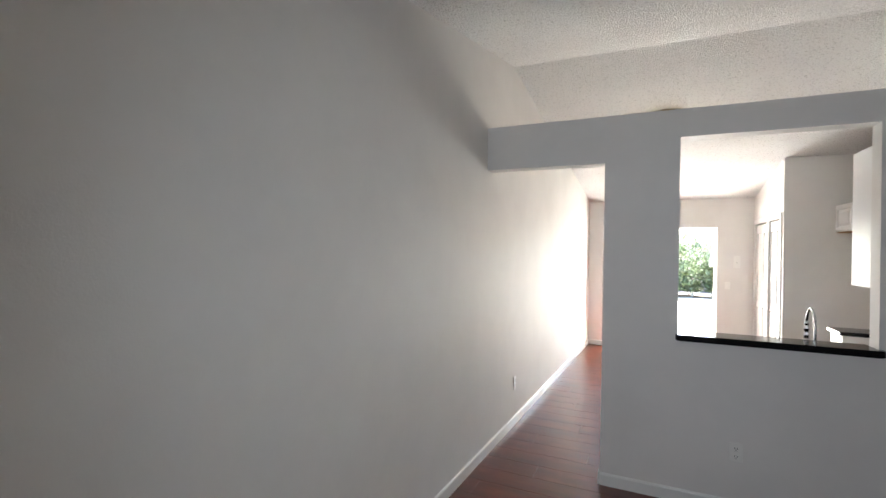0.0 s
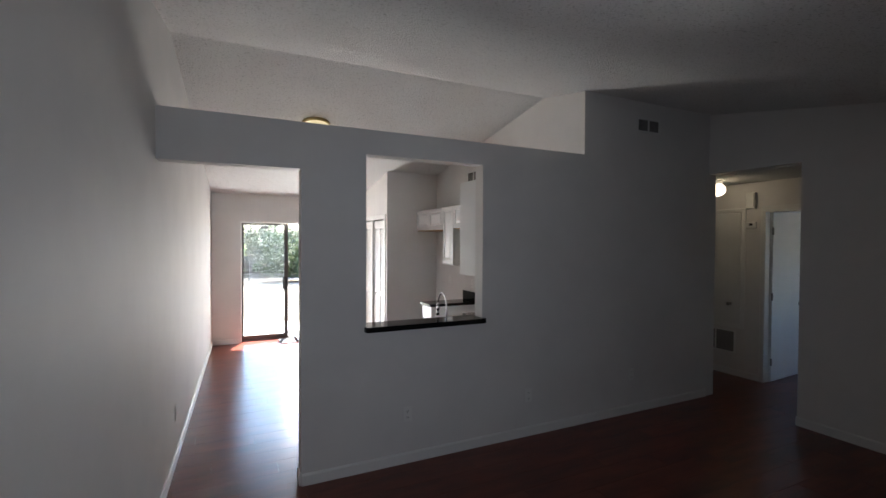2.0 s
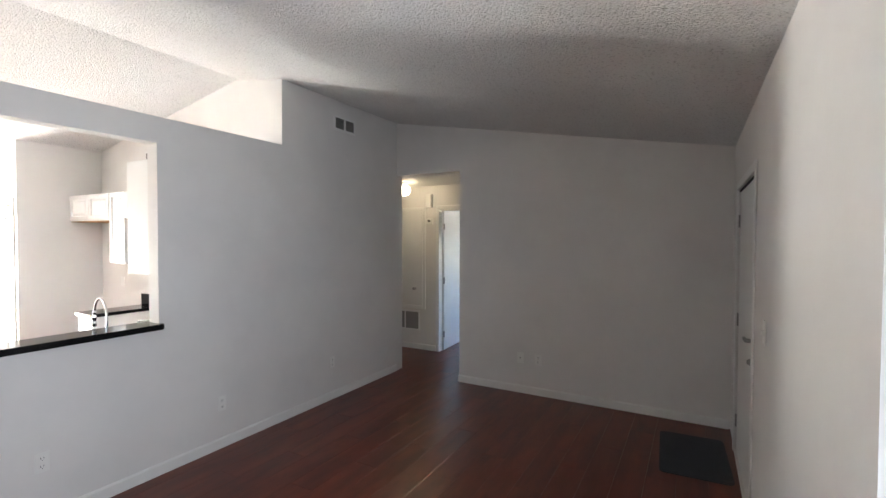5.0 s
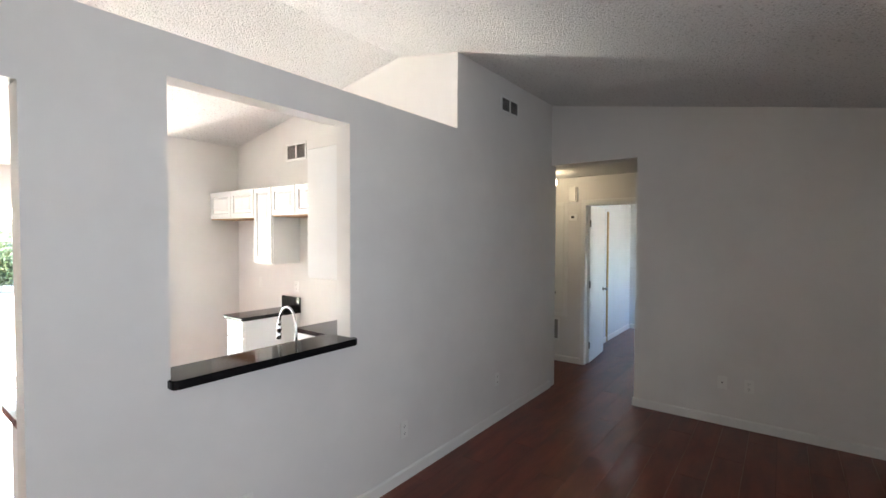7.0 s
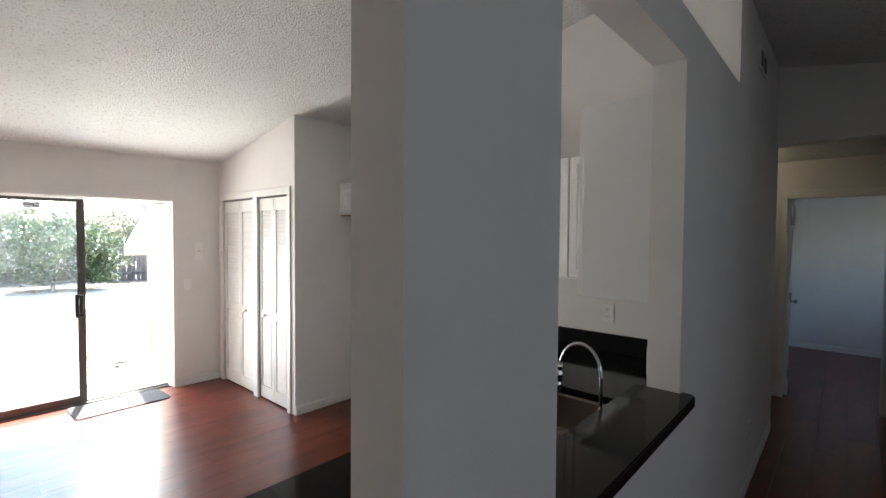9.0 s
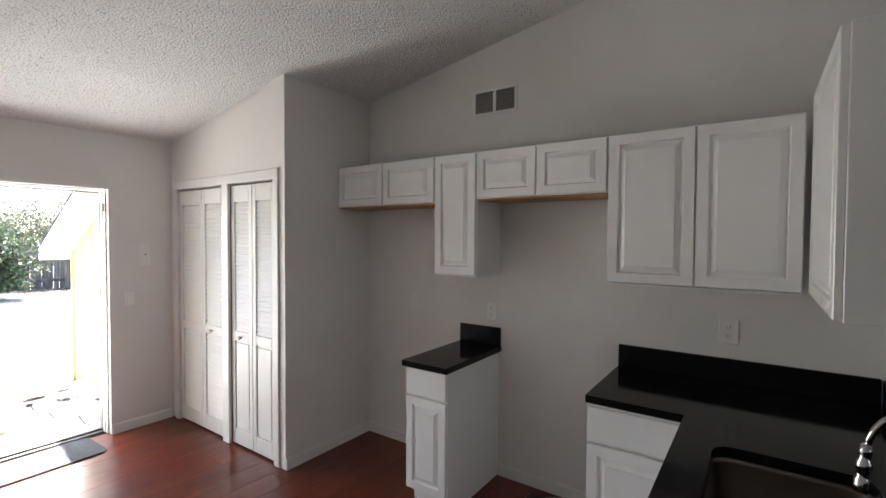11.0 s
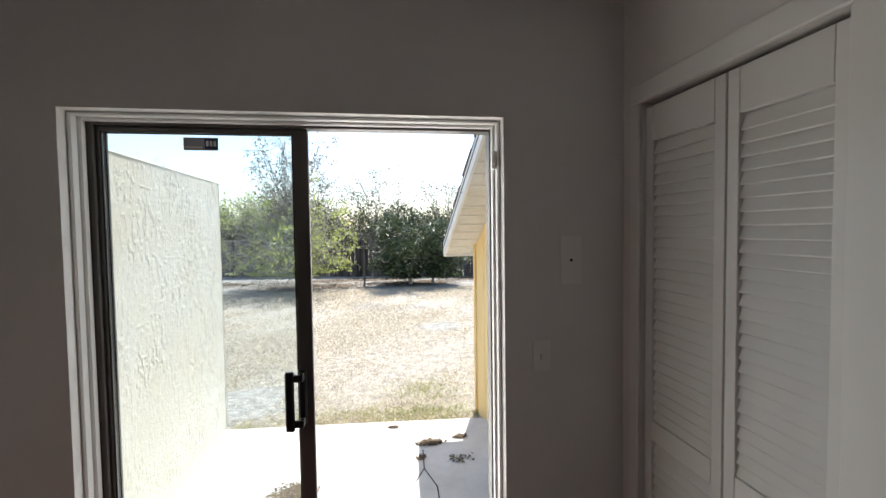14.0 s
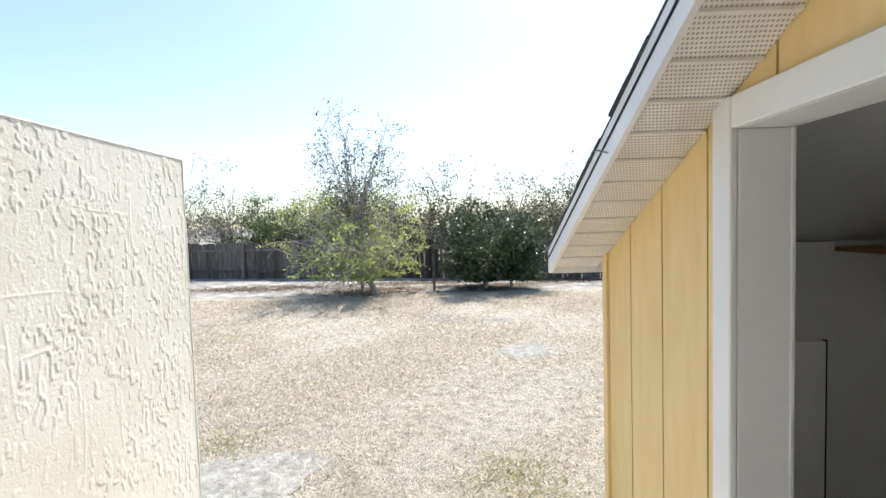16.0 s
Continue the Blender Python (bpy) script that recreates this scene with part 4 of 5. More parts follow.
def grille(name, place, facing, w, h, label, columns=2, bars=9):
    turn = {"-y": 0, "-x": -90}[facing]
    root = thing(name, place, label, "vent", "wall vents")
    m = Matrix.Translation(place) @ Matrix.Rotation(radians(turn), 4, "Z")

    def add(nm, own, mat, lab=""):
        bmesh.ops.transform(own, matrix=m, verts=own.verts)
        return part(nm, own, mat, root, lab)
    own, e = None, 0.022
    xs = [-w / 2 + (w) * k / columns for k in range(columns + 1)]
    for z0, z1 in ((-h / 2, -h / 2 + e), (h / 2 - e, h / 2)):
        own = cuboid(-w / 2, w / 2, -0.010, -0.0005, z0, z1, 0.002, own)
    for k, x in enumerate(xs):
        half = e if k in (0, columns) else e * 0.5
        a = max(-w / 2, x - half)
        own = cuboid(a, min(w / 2, x + half), -0.0095, -0.0005, -h / 2 + e, h / 2 - e, 0.001, own)
    add("frame", own, TRIM)
    add("backing", cuboid(-w / 2 + 0.01, w / 2 - 0.01, -0.002, -0.0008, -h / 2 + 0.01, h / 2 - 0.01), VENT_BACK)
    step = (h - 2 * e) / bars
    for c in range(columns):
        a, b = xs[c] + (e if c == 0 else e * 0.5), xs[c + 1] - (e if c == columns - 1 else e * 0.5)
        for k in range(bars):
            z = -h / 2 + e + (k + 0.5) * step
            own = cuboid(a, b, -0.001, 0.001, -step * 0.5, step * 0.5)
            bmesh.ops.transform(own, matrix=Matrix.Translation((0, -0.0055, z)) @ Matrix.Rotation(radians(-28), 4, "X"), verts=own.verts)
            add("blade", own, VENT_GREY)
    return root


grille("wall_vent", (KITCHEN_X, 2.10, 2.572), "-x", 0.345, 0.185, "white metal air vent high on the kitchen wall")
grille("wall_vent", (4.23, 0.0, 2.88), "-y", 0.33, 0.155, "white metal air vent high on the partition")
grille("return_vent", (HX, 0.60, 0.43), "-x", 0.52, 0.30, "grey return air grille below the hall closet door", 2, 14)

# ---- hall things ----
hatch_door = thing("hall_closet_door", (HX, 0.62, 0.65), "short white flush closet door above the air grille", "closet door")
part("leaf", cuboid(HX - 0.012, HX - 0.002, 0.29, 0.96, 0.665, 2.085, 0.003), DOOR, hatch_door)
bm = None
for y0, y1, z0, z1 in ((0.235, 0.285, 0.61, 2.14), (0.965, 1.015, 0.61, 2.14), (0.285, 0.965, 2.09, 2.14), (0.285, 0.965, 0.61, 0.66)):
    bm = cuboid(HX - 0.011, HX - 0.001, y0, y1, z0, z1, 0.003, bm)
part("casing", bm, TRIM, hatch_door)
part("knob", turned([(0, 0), (0.02, 0), (0.018, 0.006), (0.009, 0.012), (0.010, 0.03), (0.022, 0.04), (0.024, 0.052), (0.016, 0.06), (0, 0.061)], 18,
                    Matrix.Translation((HX - 0.0125, 0.41, 0.92)) @ Matrix.Rotation(radians(-90), 4, "Y")), NICKEL, hatch_door, "round nickel knob", True)

thermo = thing("thermostat", (HX, 0.165, 1.925), "small white wall thermostat with dark display", "thermostat")
part("case", cuboid(HX - 0.026, HX - 0.001, 0.105, 0.225, 1.885, 1.965, 0.005), PLASTIC, thermo)
part("display", cuboid(HX - 0.0275, HX - 0.0263, 0.145, 0.185, 1.92, 1.948), BLACK, thermo, "dark display window")
chime = thing("door_chime", (HX, 0.165, 2.23), "white door chime box with a dark slotted edge", "door chime")
part("case", cuboid(HX - 0.045, HX - 0.001, 0.11, 0.22, 2.13, 2.33, 0.006), PLASTIC, chime)
part("slot", cuboid(HX - 0.047, HX - 0.0455, 0.114, 0.126, 2.15, 2.32), VENT_GREY, chime, "dark grille slot")

bed_door = thing("bedroom_door", (HX + 0.06, 0.02, 0.0), "flat white bedroom door swung open", "door")
swing = Matrix.Translation((HX + 0.075, -0.02, 0.0)) @ Matrix.Rotation(radians(4.0), 4, "Z")
bm = cuboid(0.0, 0.76, -0.018, 0.018, 0.012, BDZ - 0.012, 0.002)
bmesh.ops.transform(bm, matrix=swing, verts=bm.verts)
leaf = part("leaf", bm, DOOR, bed_door)
bm = cuboid(0.7605, 0.764, -0.0175, 0.0175, 0.014, BDZ - 0.014)
bmesh.ops.transform(bm, matrix=swing, verts=bm.verts)
part("edge", bm, PINE_EDGE, leaf, "unpainted pine edge of the leaf")
for side in (-1, 1):
    bm = turned([(0, 0), (0.03, 0), (0.028, 0.006), (0.011, 0.014), (0.011, 0.032), (0.024, 0.042), (0.027, 0.055), (0.018, 0.066), (0, 0.068)], 18,
                swing @ Matrix.Translation((0.70, side * 0.0185, 0.93)) @ Matrix.Rotation(radians(90 if side < 0 else -90), 4, "X"))
    part("knob", bm, NICKEL, leaf, "round satin nickel knob", True)
for z in (0.25, 1.05, 1.85):
    bm = cuboid(-0.006, 0.0, -0.03, -0.008, z - 0.045, z + 0.045, 0.001)
    bmesh.ops.transform(bm, matrix=swing, verts=bm.verts)
    part("hinge", bm, NICKEL, bed_door, "small metal hinge")
bm = None
for y0, y1, z0, z1 in ((BD0 - 0.001, BD0 + 0.02, 0, BDZ), (BD1 - 0.02 + 0.019, BD1 + 0.001, 0, BDZ), (BD0 + 0.02, BD1 - 0.001, BDZ - 0.02, BDZ + 0.001)):
    bm = cuboid(HX - 0.012, HX + TW + 0.012, min(y0, y1), max(y0, y1) + (0 if y0 < -0.5 else 0.0), z0, z1, 0.002, bm)
single("door_jamb", bm, TRIM, "white painted jamb of the bedroom doorway", "door trim", kind="structure")

hall_lamp = thing("ceiling_lamp", (5.76, 0.26, 2.455), "lit opal globe ceiling lamp in the hall", "ceiling lamp")
part("canopy", turned([(0.0, 2.4545), (0.065, 2.4545), (0.062, 2.44), (0.045, 2.428), (0.04, 2.415), (0.0, 2.415)], 24, Matrix.Translation((5.76, 0.26, 0))), TRIM, hall_lamp, smooth=True)
prof = [(0.038, 2.4145)] + [(0.082 * math.sin(radians(a)), 2.345 + 0.078 * math.cos(radians(a))) for a in range(32, 180, 12)] + [(0.0, 2.267)]
globe = part("globe", turned(prof, 24, Matrix.Translation((5.76, 0.26, 0))), GLOBE, hall_lamp, "glowing white glass globe", True)
globe.visible_shadow = False

# added strip on the wall in place of the door's bright yellow edge
single("trim", cuboid(7.79, 7.85, 0.172, 0.188, 0.0, 2.07, 0.003), PINE_EDGE, "added pine-coloured strip standing for the yellow door edge", "door trim", kind="structure")

# ---- kitchen ceiling lamp ----
LX, LY = 1.28, 1.87
lz = ceil_z(LY)
tilt = Matrix.Translation((LX, LY, lz - 0.002)) @ Matrix.Rotation(math.atan(-PITCH), 4, "X")
k_lamp = thing("ceiling_lamp", (LX, LY, lz), "round ribbed flush ceiling lamp, lit warm yellow", "ceiling lamp")
part("pan", turned([(0, 0), (0.15, 0), (0.152, -0.012), (0.147, -0.03), (0.0, -0.03)], 32, tilt), BRASS, k_lamp, "brass-coloured rim", True)
prof = [(0.14, -0.0305)]
for k in range(7):
    prof += [(0.143 + 0.004 * math.sin(k * 0.5), -0.034 - k * 0.011), (0.138 + 0.004 * math.sin(k * 0.5), -0.039 - k * 0.011)]
prof += [(0.125, -0.118), (0.09, -0.128), (0.0, -0.132)]
lens = part("diffuser", turned(prof, 36, tilt), DIFFUSER, k_lamp, "ribbed glowing glass diffuser", True)
lens.visible_shadow = False

# ---- entry ----
entry = thing("entry_door", (4.16, FRONT_Y, 0.0), "flat off-white entry door, closed", "door")
part("leaf", cuboid(ED0 + 0.012, ED1 - 0.012, FRONT_Y - 0.055, FRONT_Y - 0.012, 0.02, EDZ - 0.012, 0.003), DOOR, entry)
bm = None
for x0, x1, z0, z1 in ((ED0 - 0.05, ED0 + 0.006, 0.0, EDZ + 0.05), (ED1 - 0.006, ED1 + 0.05, 0.0, EDZ + 0.05), (ED0 + 0.006, ED1 - 0.006, EDZ - 0.006, EDZ + 0.05)):
    bm = cuboid(x0, x1, FRONT_Y + 0.001, FRONT_Y + 0.012, z0, z1, 0.003, bm)
part("casing", bm, TRIM, entry)
bm = cuboid(ED0 - 0.002, ED1 + 0.002, FRONT_Y - 0.085, FRONT_Y - 0.058, -0.03, EDZ + 0.002)
cuboid(ED0 + 0.006, ED1 - 0.006, FRONT_Y - 0.057, FRONT_Y + 0.004, -0.03, 0.016, 0.003, bm)
part("sill", bm, TRIM, entry, "sill and outer face behind the leaf")
# black strip draws the dark line of the shaded gap over the leaf
part("gap_strip", cuboid(ED0 + 0.02, ED1 - 0.02, FRONT_Y - 0.012, FRONT_Y - 0.003, EDZ - 0.024, EDZ - 0.012), DARK_SLOT, entry, "black strip standing for shade in the gap above the leaf")
lever = turned([(0, 0), (0.032, 0), (0.030, 0.008), (0.013, 0.014), (0.012, 0.045), (0, 0.045)], 18, Matrix.Translation((ED0 + 0.075, FRONT_Y - 0.0118, 1.09)) @ Matrix.Rotation(radians(-90), 4, "X"))
tube([(ED0 + 0.075, FRONT_Y + 0.03, 1.09), (ED0 + 0.12, FRONT_Y + 0.032, 1.088), (ED0 + 0.19, FRONT_Y + 0.03, 1.082)], 0.01, 10, lever)
part("lever_handle", lever, NICKEL, entry, "worn nickel lever handle", True)
part("deadbolt", turned([(0, 0), (0.032, 0), (0.028, 0.012), (0.02, 0.02), (0.012, 0.035), (0, 0.036)], 18, Matrix.Translation((ED0 + 0.075, FRONT_Y - 0.0118, 0.965)) @ Matrix.Rotation(radians(-90), 4, "X")), NICKEL, entry, "nickel deadbolt turn", True)
bm = cuboid(ED0 + 0.03, ED0 + 0.055, FRONT_Y - 0.0118, FRONT_Y + 0.004, 1.41, 1.54, 0.003)
part("security_latch", bm, NICKEL, entry, "dark metal swing latch")
for z in (0.25, 1.05, 1.82):
    part("hinge", cuboid(ED1 - 0.016, ED1 - 0.0065, FRONT_Y - 0.0118, FRONT_Y + 0.0005, z - 0.05, z + 0.05, 0.001), NICKEL, entry, "small metal hinge")


def mat_thing(x0, x1, y0, y1, turn, label):
    own = bmesh.new()
    pts, rr = [], 0.045
    for cx, cy, a0 in ((x1 - rr, y1 - rr, 0), (x0 + rr, y1 - rr, 90), (x0 + rr, y0 + rr, 180), (x1 - rr, y0 + rr, 270)):
        pts += [(cx + rr * math.cos(radians(a0 + 22.5 * k)), cy + rr * math.sin(radians(a0 + 22.5 * k))) for k in range(5)]
    own = prism(pts, "z", 0.0015, 0.010)
    c = Vector(((x0 + x1) / 2, (y0 + y1) / 2, 0))
    bmesh.ops.transform(own, matrix=Matrix.Translation(c) @ Matrix.Rotation(radians(turn), 4, "Z") @ Matrix.Translation(-c), verts=own.verts)
    return single("doormat", own, RUBBER, label, "doormat")


mat_thing(4.10, 4.86, -3.53, -3.06, 3, "black rectangular doormat inside the entry door")
mat_thing(1.20, 1.97, 4.60, 5.00, 2, "charcoal rounded doormat at the glass door")

# loose cable end and dark box on the floor beside the base cabinet
box = thing("junction_box", (3.22, 1.69, 0.0), "small black cable box lying on the floor", "junction box")
part("case", cuboid(3.17, 3.27, 1.64, 1.75, 0.002, 0.045, 0.008), BLACK, box)
part("cable", tube([(3.255, 1.66, 0.03), (3.30, 1.60, 0.035), (3.34, 1.55, 0.02), (3.37, 1.47, 0.03), (3.392, 1.40, 0.09)], 0.007, 8), PLASTIC, box, "pale flexible cable", True)
stub = thing("cable_stub", (KITCHEN_X, 1.30, 1.70), "short cable end sticking out of the wall", "cable")
part("wire", tube([(3.40, 1.30, 1.72), (3.36, 1.30, 1.73), (3.345, 1.31, 1.69), (3.37, 1.305, 1.645)], 0.006, 8), VENT_GREY, stub, smooth=True)
part("tip", tube([(3.37, 1.305, 1.645), (3.375, 1.303, 1.62)], 0.009, 8), PLASTIC, stub, smooth=True)

# ---- outside: ground, patio, privacy wall ----
GZ = -0.12
bm = bmesh.new()
bmesh.ops.create_grid(bm, x_segments=8, y_segments=8, size=400.0)
bmesh.ops.translate(bm, vec=(0, 0, GZ), verts=bm.verts)
single("ground", bm, LAWN, "dry straw-coloured lawn with bare sandy patches", "lawn", kind="structure")

bm = prism([(0.2, OUT_Y + 0.001), (2.62, OUT_Y + 0.001), (2.62, 7.10), (1.4, 7.19), (0.2, 7.27)], "z", GZ - 0.05, -0.06)
single("patio", bm, CONCRETE, "weathered grey concrete patio slab, cracked and stained", "patio", kind="structure")
# hairline cracks lie as thin dark strips in the slab's face
bm = None
for run in ([(1.95, 6.62), (1.93, 6.35), (1.99, 6.12), (1.98, 5.92), (2.13, 5.80), (2.30, 5.74), (2.48, 5.72)], [(1.93, 6.35), (1.86, 6.2)], [(2.13, 5.80), (2.10, 5.55), (2.16, 5.3)]):
    for (xa, ya), (xb, yb) in zip(run, run[1:]):
        d = Vector((xb - xa, yb - ya, 0)).normalized()
        s = Vector((-d.y, d.x, 0)) * 0.004
        own = bmesh.new()
        vs = [own.verts.new((x, y, -0.0585)) for x, y in ((xa + s.x, ya + s.y), (xb + s.x, yb + s.y), (xb - s.x, yb - s.y), (xa - s.x, ya - s.y))]
        own.faces.new(vs)
        bm = join(bm, own)
single("patio_crack", bm, DARK_SLOT, "dark jagged hairline crack in the patio", "crack", kind="stuff")


def leaf_heap(place, rx, ry, count, mat, name, label, size=0.018):
    rng = np.random.default_rng(int(abs(place[0]) * 1000 + abs(place[1]) * 77))
    a, rr = rng.uniform(0, 6.28, count), np.sqrt(rng.uniform(0, 1, count)) * (0.75 + 0.25 * np.sin(5 * rng.uniform(0, 6.28, count)))
    c = np.stack([place[0] + rx * rr * np.cos(a), place[1] + ry * rr * np.sin(a), place[2] + 0.003 + rng.uniform(0, 0.012, count)], 1)
    t = rng.uniform(0, 6.28, count)
    s = rng.uniform(0.4, 1.0, count)[:, None] * size
    u = np.stack([np.cos(t), np.sin(t), rng.uniform(-0.3, 0.3, count)], 1) * s
    v = np.stack([-np.sin(t), np.cos(t), rng.uniform(-0.3, 0.3, count)], 1) * s * 0.6
    return tagged(new(name, mesh_from(name, *quads((c, u, v)), mat)), label, "leaf litter", kind="stuff")


for q, rx, ry, k in (((2.02, 6.72, -0.06), 0.13, 0.06, 260), ((2.26, 6.78, -0.06), 0.08, 0.035, 120), ((2.42, 6.15, -0.06), 0.06, 0.05, 90), ((1.93, 6.5, -0.06), 0.05, 0.04, 70),
                     ((1.08, 6.15, -0.06), 0.17, 0.20, 900), ((1.55, 5.86, -0.06), 0.17, 0.07, 260), ((1.75, 7.05, -0.06), 0.05, 0.03, 40), ((2.2, 6.45, -0.06), 0.12, 0.1, 40)):
    leaf_heap(q, rx, ry, k, DEBRIS, "leaf_litter", "scattered brown leaf litter on the patio")

# privacy wall: troweled stucco relief on the patio face
WXF, WY1, WTOP = 0.345, 7.30, 2.005
single("privacy_wall", cuboid(0.13, WXF - 0.012, OUT_Y + 0.001, WY1 - 0.004, GZ - 0.05, WTOP - 0.003, 0.004), STUCCO, "cream stucco privacy wall beside the patio", "wall", kind="structure")
rng = np.random.default_rng(5)
ny, nz = 600, 590
yy = np.linspace(OUT_Y + 0.002, WY1, ny)
zz = np.linspace(GZ, WTOP, nz)
Y, Z = np.meshgrid(yy, zz, indexing="ij")


def value_noise(fy, fz):
    """Smooth random values on the wall, fy and fz cells a metre along and up."""
    gy, gz = int((yy[-1] - yy[0]) * fy) + 3, int((zz[-1] - zz[0]) * fz) + 3
    grid = rng.uniform(0, 1, (gy, gz))
    a, b = (Y - yy[0]) * fy, (Z - zz[0]) * fz
    ia, ib = a.astype(int), b.astype(int)
    u, v = a - ia, b - ib
    u, v = u * u * (3 - 2 * u), v * v * (3 - 2 * v)
    return (grid[ia, ib] * (1 - u) * (1 - v) + grid[ia + 1, ib] * u * (1 - v) + grid[ia, ib + 1] * (1 - u) * v + grid[ia + 1, ib + 1] * u * v)


mask = np.clip((0.6 * value_noise(4.0, 3.0) + 0.4 * value_noise(10.0, 8.0) - 0.36) * 4.0, 0.0, 1)
coarse = 0.6 * value_noise(26.0, 12.0) + 0.4 * value_noise(60.0, 30.0)
fleck = 0.55 * value_noise(48.0, 22.0) + 0.45 * value_noise(95.0, 55.0)
H = 0.0010 * np.clip((coarse - 0.58) * 45, 0, 1) * mask
H += 0.0009 * np.clip(1 - np.abs(coarse - 0.40) / 0.014, 0, 1) * mask
H = np.maximum(H, 0.0024 * np.clip((fleck - 0.61) * 40, 0, 1) * (0.35 + 0.65 * mask))
# long trowel strokes, upright and level
for k in range(46):
    upright = rng.uniform() < 0.62
    along, across = (Z, Y) if upright else (Y, Z)
    a0, a1 = (GZ, WTOP) if upright else (OUT_Y, WY1)
    mid, length = rng.uniform(a0, a1), rng.uniform(0.08, 0.34)
    at = rng.uniform(OUT_Y, WY1) if upright else rng.uniform(GZ, WTOP)
    line = at + 0.004 * np.sin(along * rng.uniform(8, 30) + k) + rng.uniform(-0.1, 0.1) * (along - mid)
    stroke = np.exp(-((across - line) / 0.0042) ** 2) * np.clip((length / 2 - np.abs(along - mid)) * 40, 0, 1)
    H = np.maximum(H, rng.uniform(0.0010, 0.0020) * stroke)
H += 0.0006 * np.sin(Y * 4.0 + 1.5 * np.sin(Z * 3.0)) + 0.0004 * value_noise(120.0, 110.0)
verts = np.stack([WXF + H, Y, Z], -1).reshape(-1, 3)
idx = np.arange(ny * nz).reshape(ny, nz)
faces = np.stack([idx[:-1, :-1], idx[1:, :-1], idx[1:, 1:], idx[:-1, 1:]], -1).reshape(-1, 4)
me = mesh_from("stucco_face", verts, faces, STUCCO)
for f in me.polygons:
    f.use_smooth = True
tagged(new("stucco_face", me), "rough trowelled cream stucco with raised ridges", "wall", kind="structure")
bm = cuboid(0.128, WXF + 0.004, WY1 - 0.003, WY1 + 0.008, GZ - 0.05, WTOP + 0.002, 0.003)
cuboid(0.128, WXF + 0.004, OUT_Y + 0.002, WY1 - 0.003, WTOP - 0.0025, WTOP + 0.006, 0.002, bm)
single("wall_end", bm, STUCCO, "plain stucco end and top of the privacy wall", "wall", kind="structure")

# ---- eaves over the glass door ----
EZ, EY = 2.205, 5.77
bm = prism([(OUT_Y, EZ + 0.03), (EY + 0.02, EZ + 0.03), (EY + 0.02, EZ + 0.16), (OUT_Y + 0.002, 2.82), (RIDGE_Y, RIDGE_Z + 0.45), (RIDGE_Y - 0.1, RIDGE_Z + 0.3), (OUT_Y, 2.66)], "x", -0.6, 2.62)
roof = single("roof", bm, SHINGLE, "dark shingled roof over the patio side", "roof", kind="structure")
bm = prism([(FRONT_Y - 0.7, 2.55), (FRONT_Y - 0.7, 2.7), (RIDGE_Y, RIDGE_Z + 0.45), (RIDGE_Y, RIDGE_Z + 0.3)], "x", -0.6, 9.6)
prism([(RIDGE_Y, RIDGE_Z + 0.3), (RIDGE_Y, RIDGE_Z + 0.45), (5.3, 2.75), (5.3, 2.62)], "x", 2.63, 9.6, bm)
single("roof", bm, SHINGLE, "dark shingled main roof", "roof", kind="structure")
bm = cuboid(-0.6, 2.27, EY, EY + 0.02, EZ - 0.012, EZ + 0.16, 0.003)
fascia = single("fascia", bm, WHITE_EXT, "white fascia board along the eave", "fascia", kind="structure")

eave = thing("eave_soffit", (1.0, 5.4, EZ), "cream vented vinyl soffit under the eave", "soffit", kind="structure")


def soffit_panel(corners, rib, parent):
    """One vented panel and the raised rib at its edge."""
    own = bmesh.new()
    lo = [own.verts.new(c) for c in corners]
    hi = [own.verts.new(Vector(c) + Vector((0, 0, 0.012))) for c in corners]
    own.faces.new(lo)
    own.faces.new(hi[::-1])
    for k in range(4):
        j = (k + 1) % 4
        own.faces.new((lo[k], hi[k], hi[j], lo[j]))
    part("panel", own, SOFFIT, parent)
    a, b = (Vector(c) for c in rib)
    part("rib", tube([a, b], 0.008, 6), SOFFIT_RIB, parent)


x, pitch = -0.55, 0.15
while x < 2.45:
    soffit_panel([(x + 0.003, OUT_Y + 0.002, EZ), (x + pitch - 0.003, OUT_Y + 0.002, EZ), (x + pitch - 0.003, EY - 0.001, EZ), (x + 0.003, EY - 0.001, EZ)],
                 ((x + pitch, OUT_Y + 0.004, EZ - 0.001), (x + pitch, EY - 0.004, EZ - 0.001)), eave)
    x += pitch

# ---- storage room beside the patio ----
SHX, SHY1, SLOPE = 2.55, 7.42, 0.50


def rake_z(y):
    """Height of the soffit of the sloping verge."""
    return 2.0 - SLOPE * (y - 6.3)


DO0, DO1, DOZ = 5.36, 6.31, 1.885      # its door opening
shed = thing("storage_room", (SHX, 6.3, GZ), "yellow board-sided storage room with sloping verge", "storage room")
edges = [7.42, 7.09, 6.78, 6.465, 6.155, 5.845, 5.535, 5.225, OUT_Y + 0.001]
for hi_y, lo_y in zip(edges, edges[1:]):
    a, b = lo_y + 0.005, hi_y - 0.005
    if a > DO1 - 0.05 or b < DO0:
        spans = [(a, b, GZ)]
    else:
        spans = [(a, b, DOZ + 0.05)]
        if b > DO1:
            spans.append((DO1 + 0.02, b, GZ))
    for u0, u1, z0 in spans:
        u1 = min(u1, 6.3 + (2.03 - z0) / SLOPE - 0.004)
        if u1 - u0 > 0.01:
            part("siding_board", prism([(u0, z0), (u1, z0), (u1, rake_z(u1) + 0.03), (u0, rake_z(u0) + 0.03)], "x", SHX, SHX + 0.018), SIDING, shed)
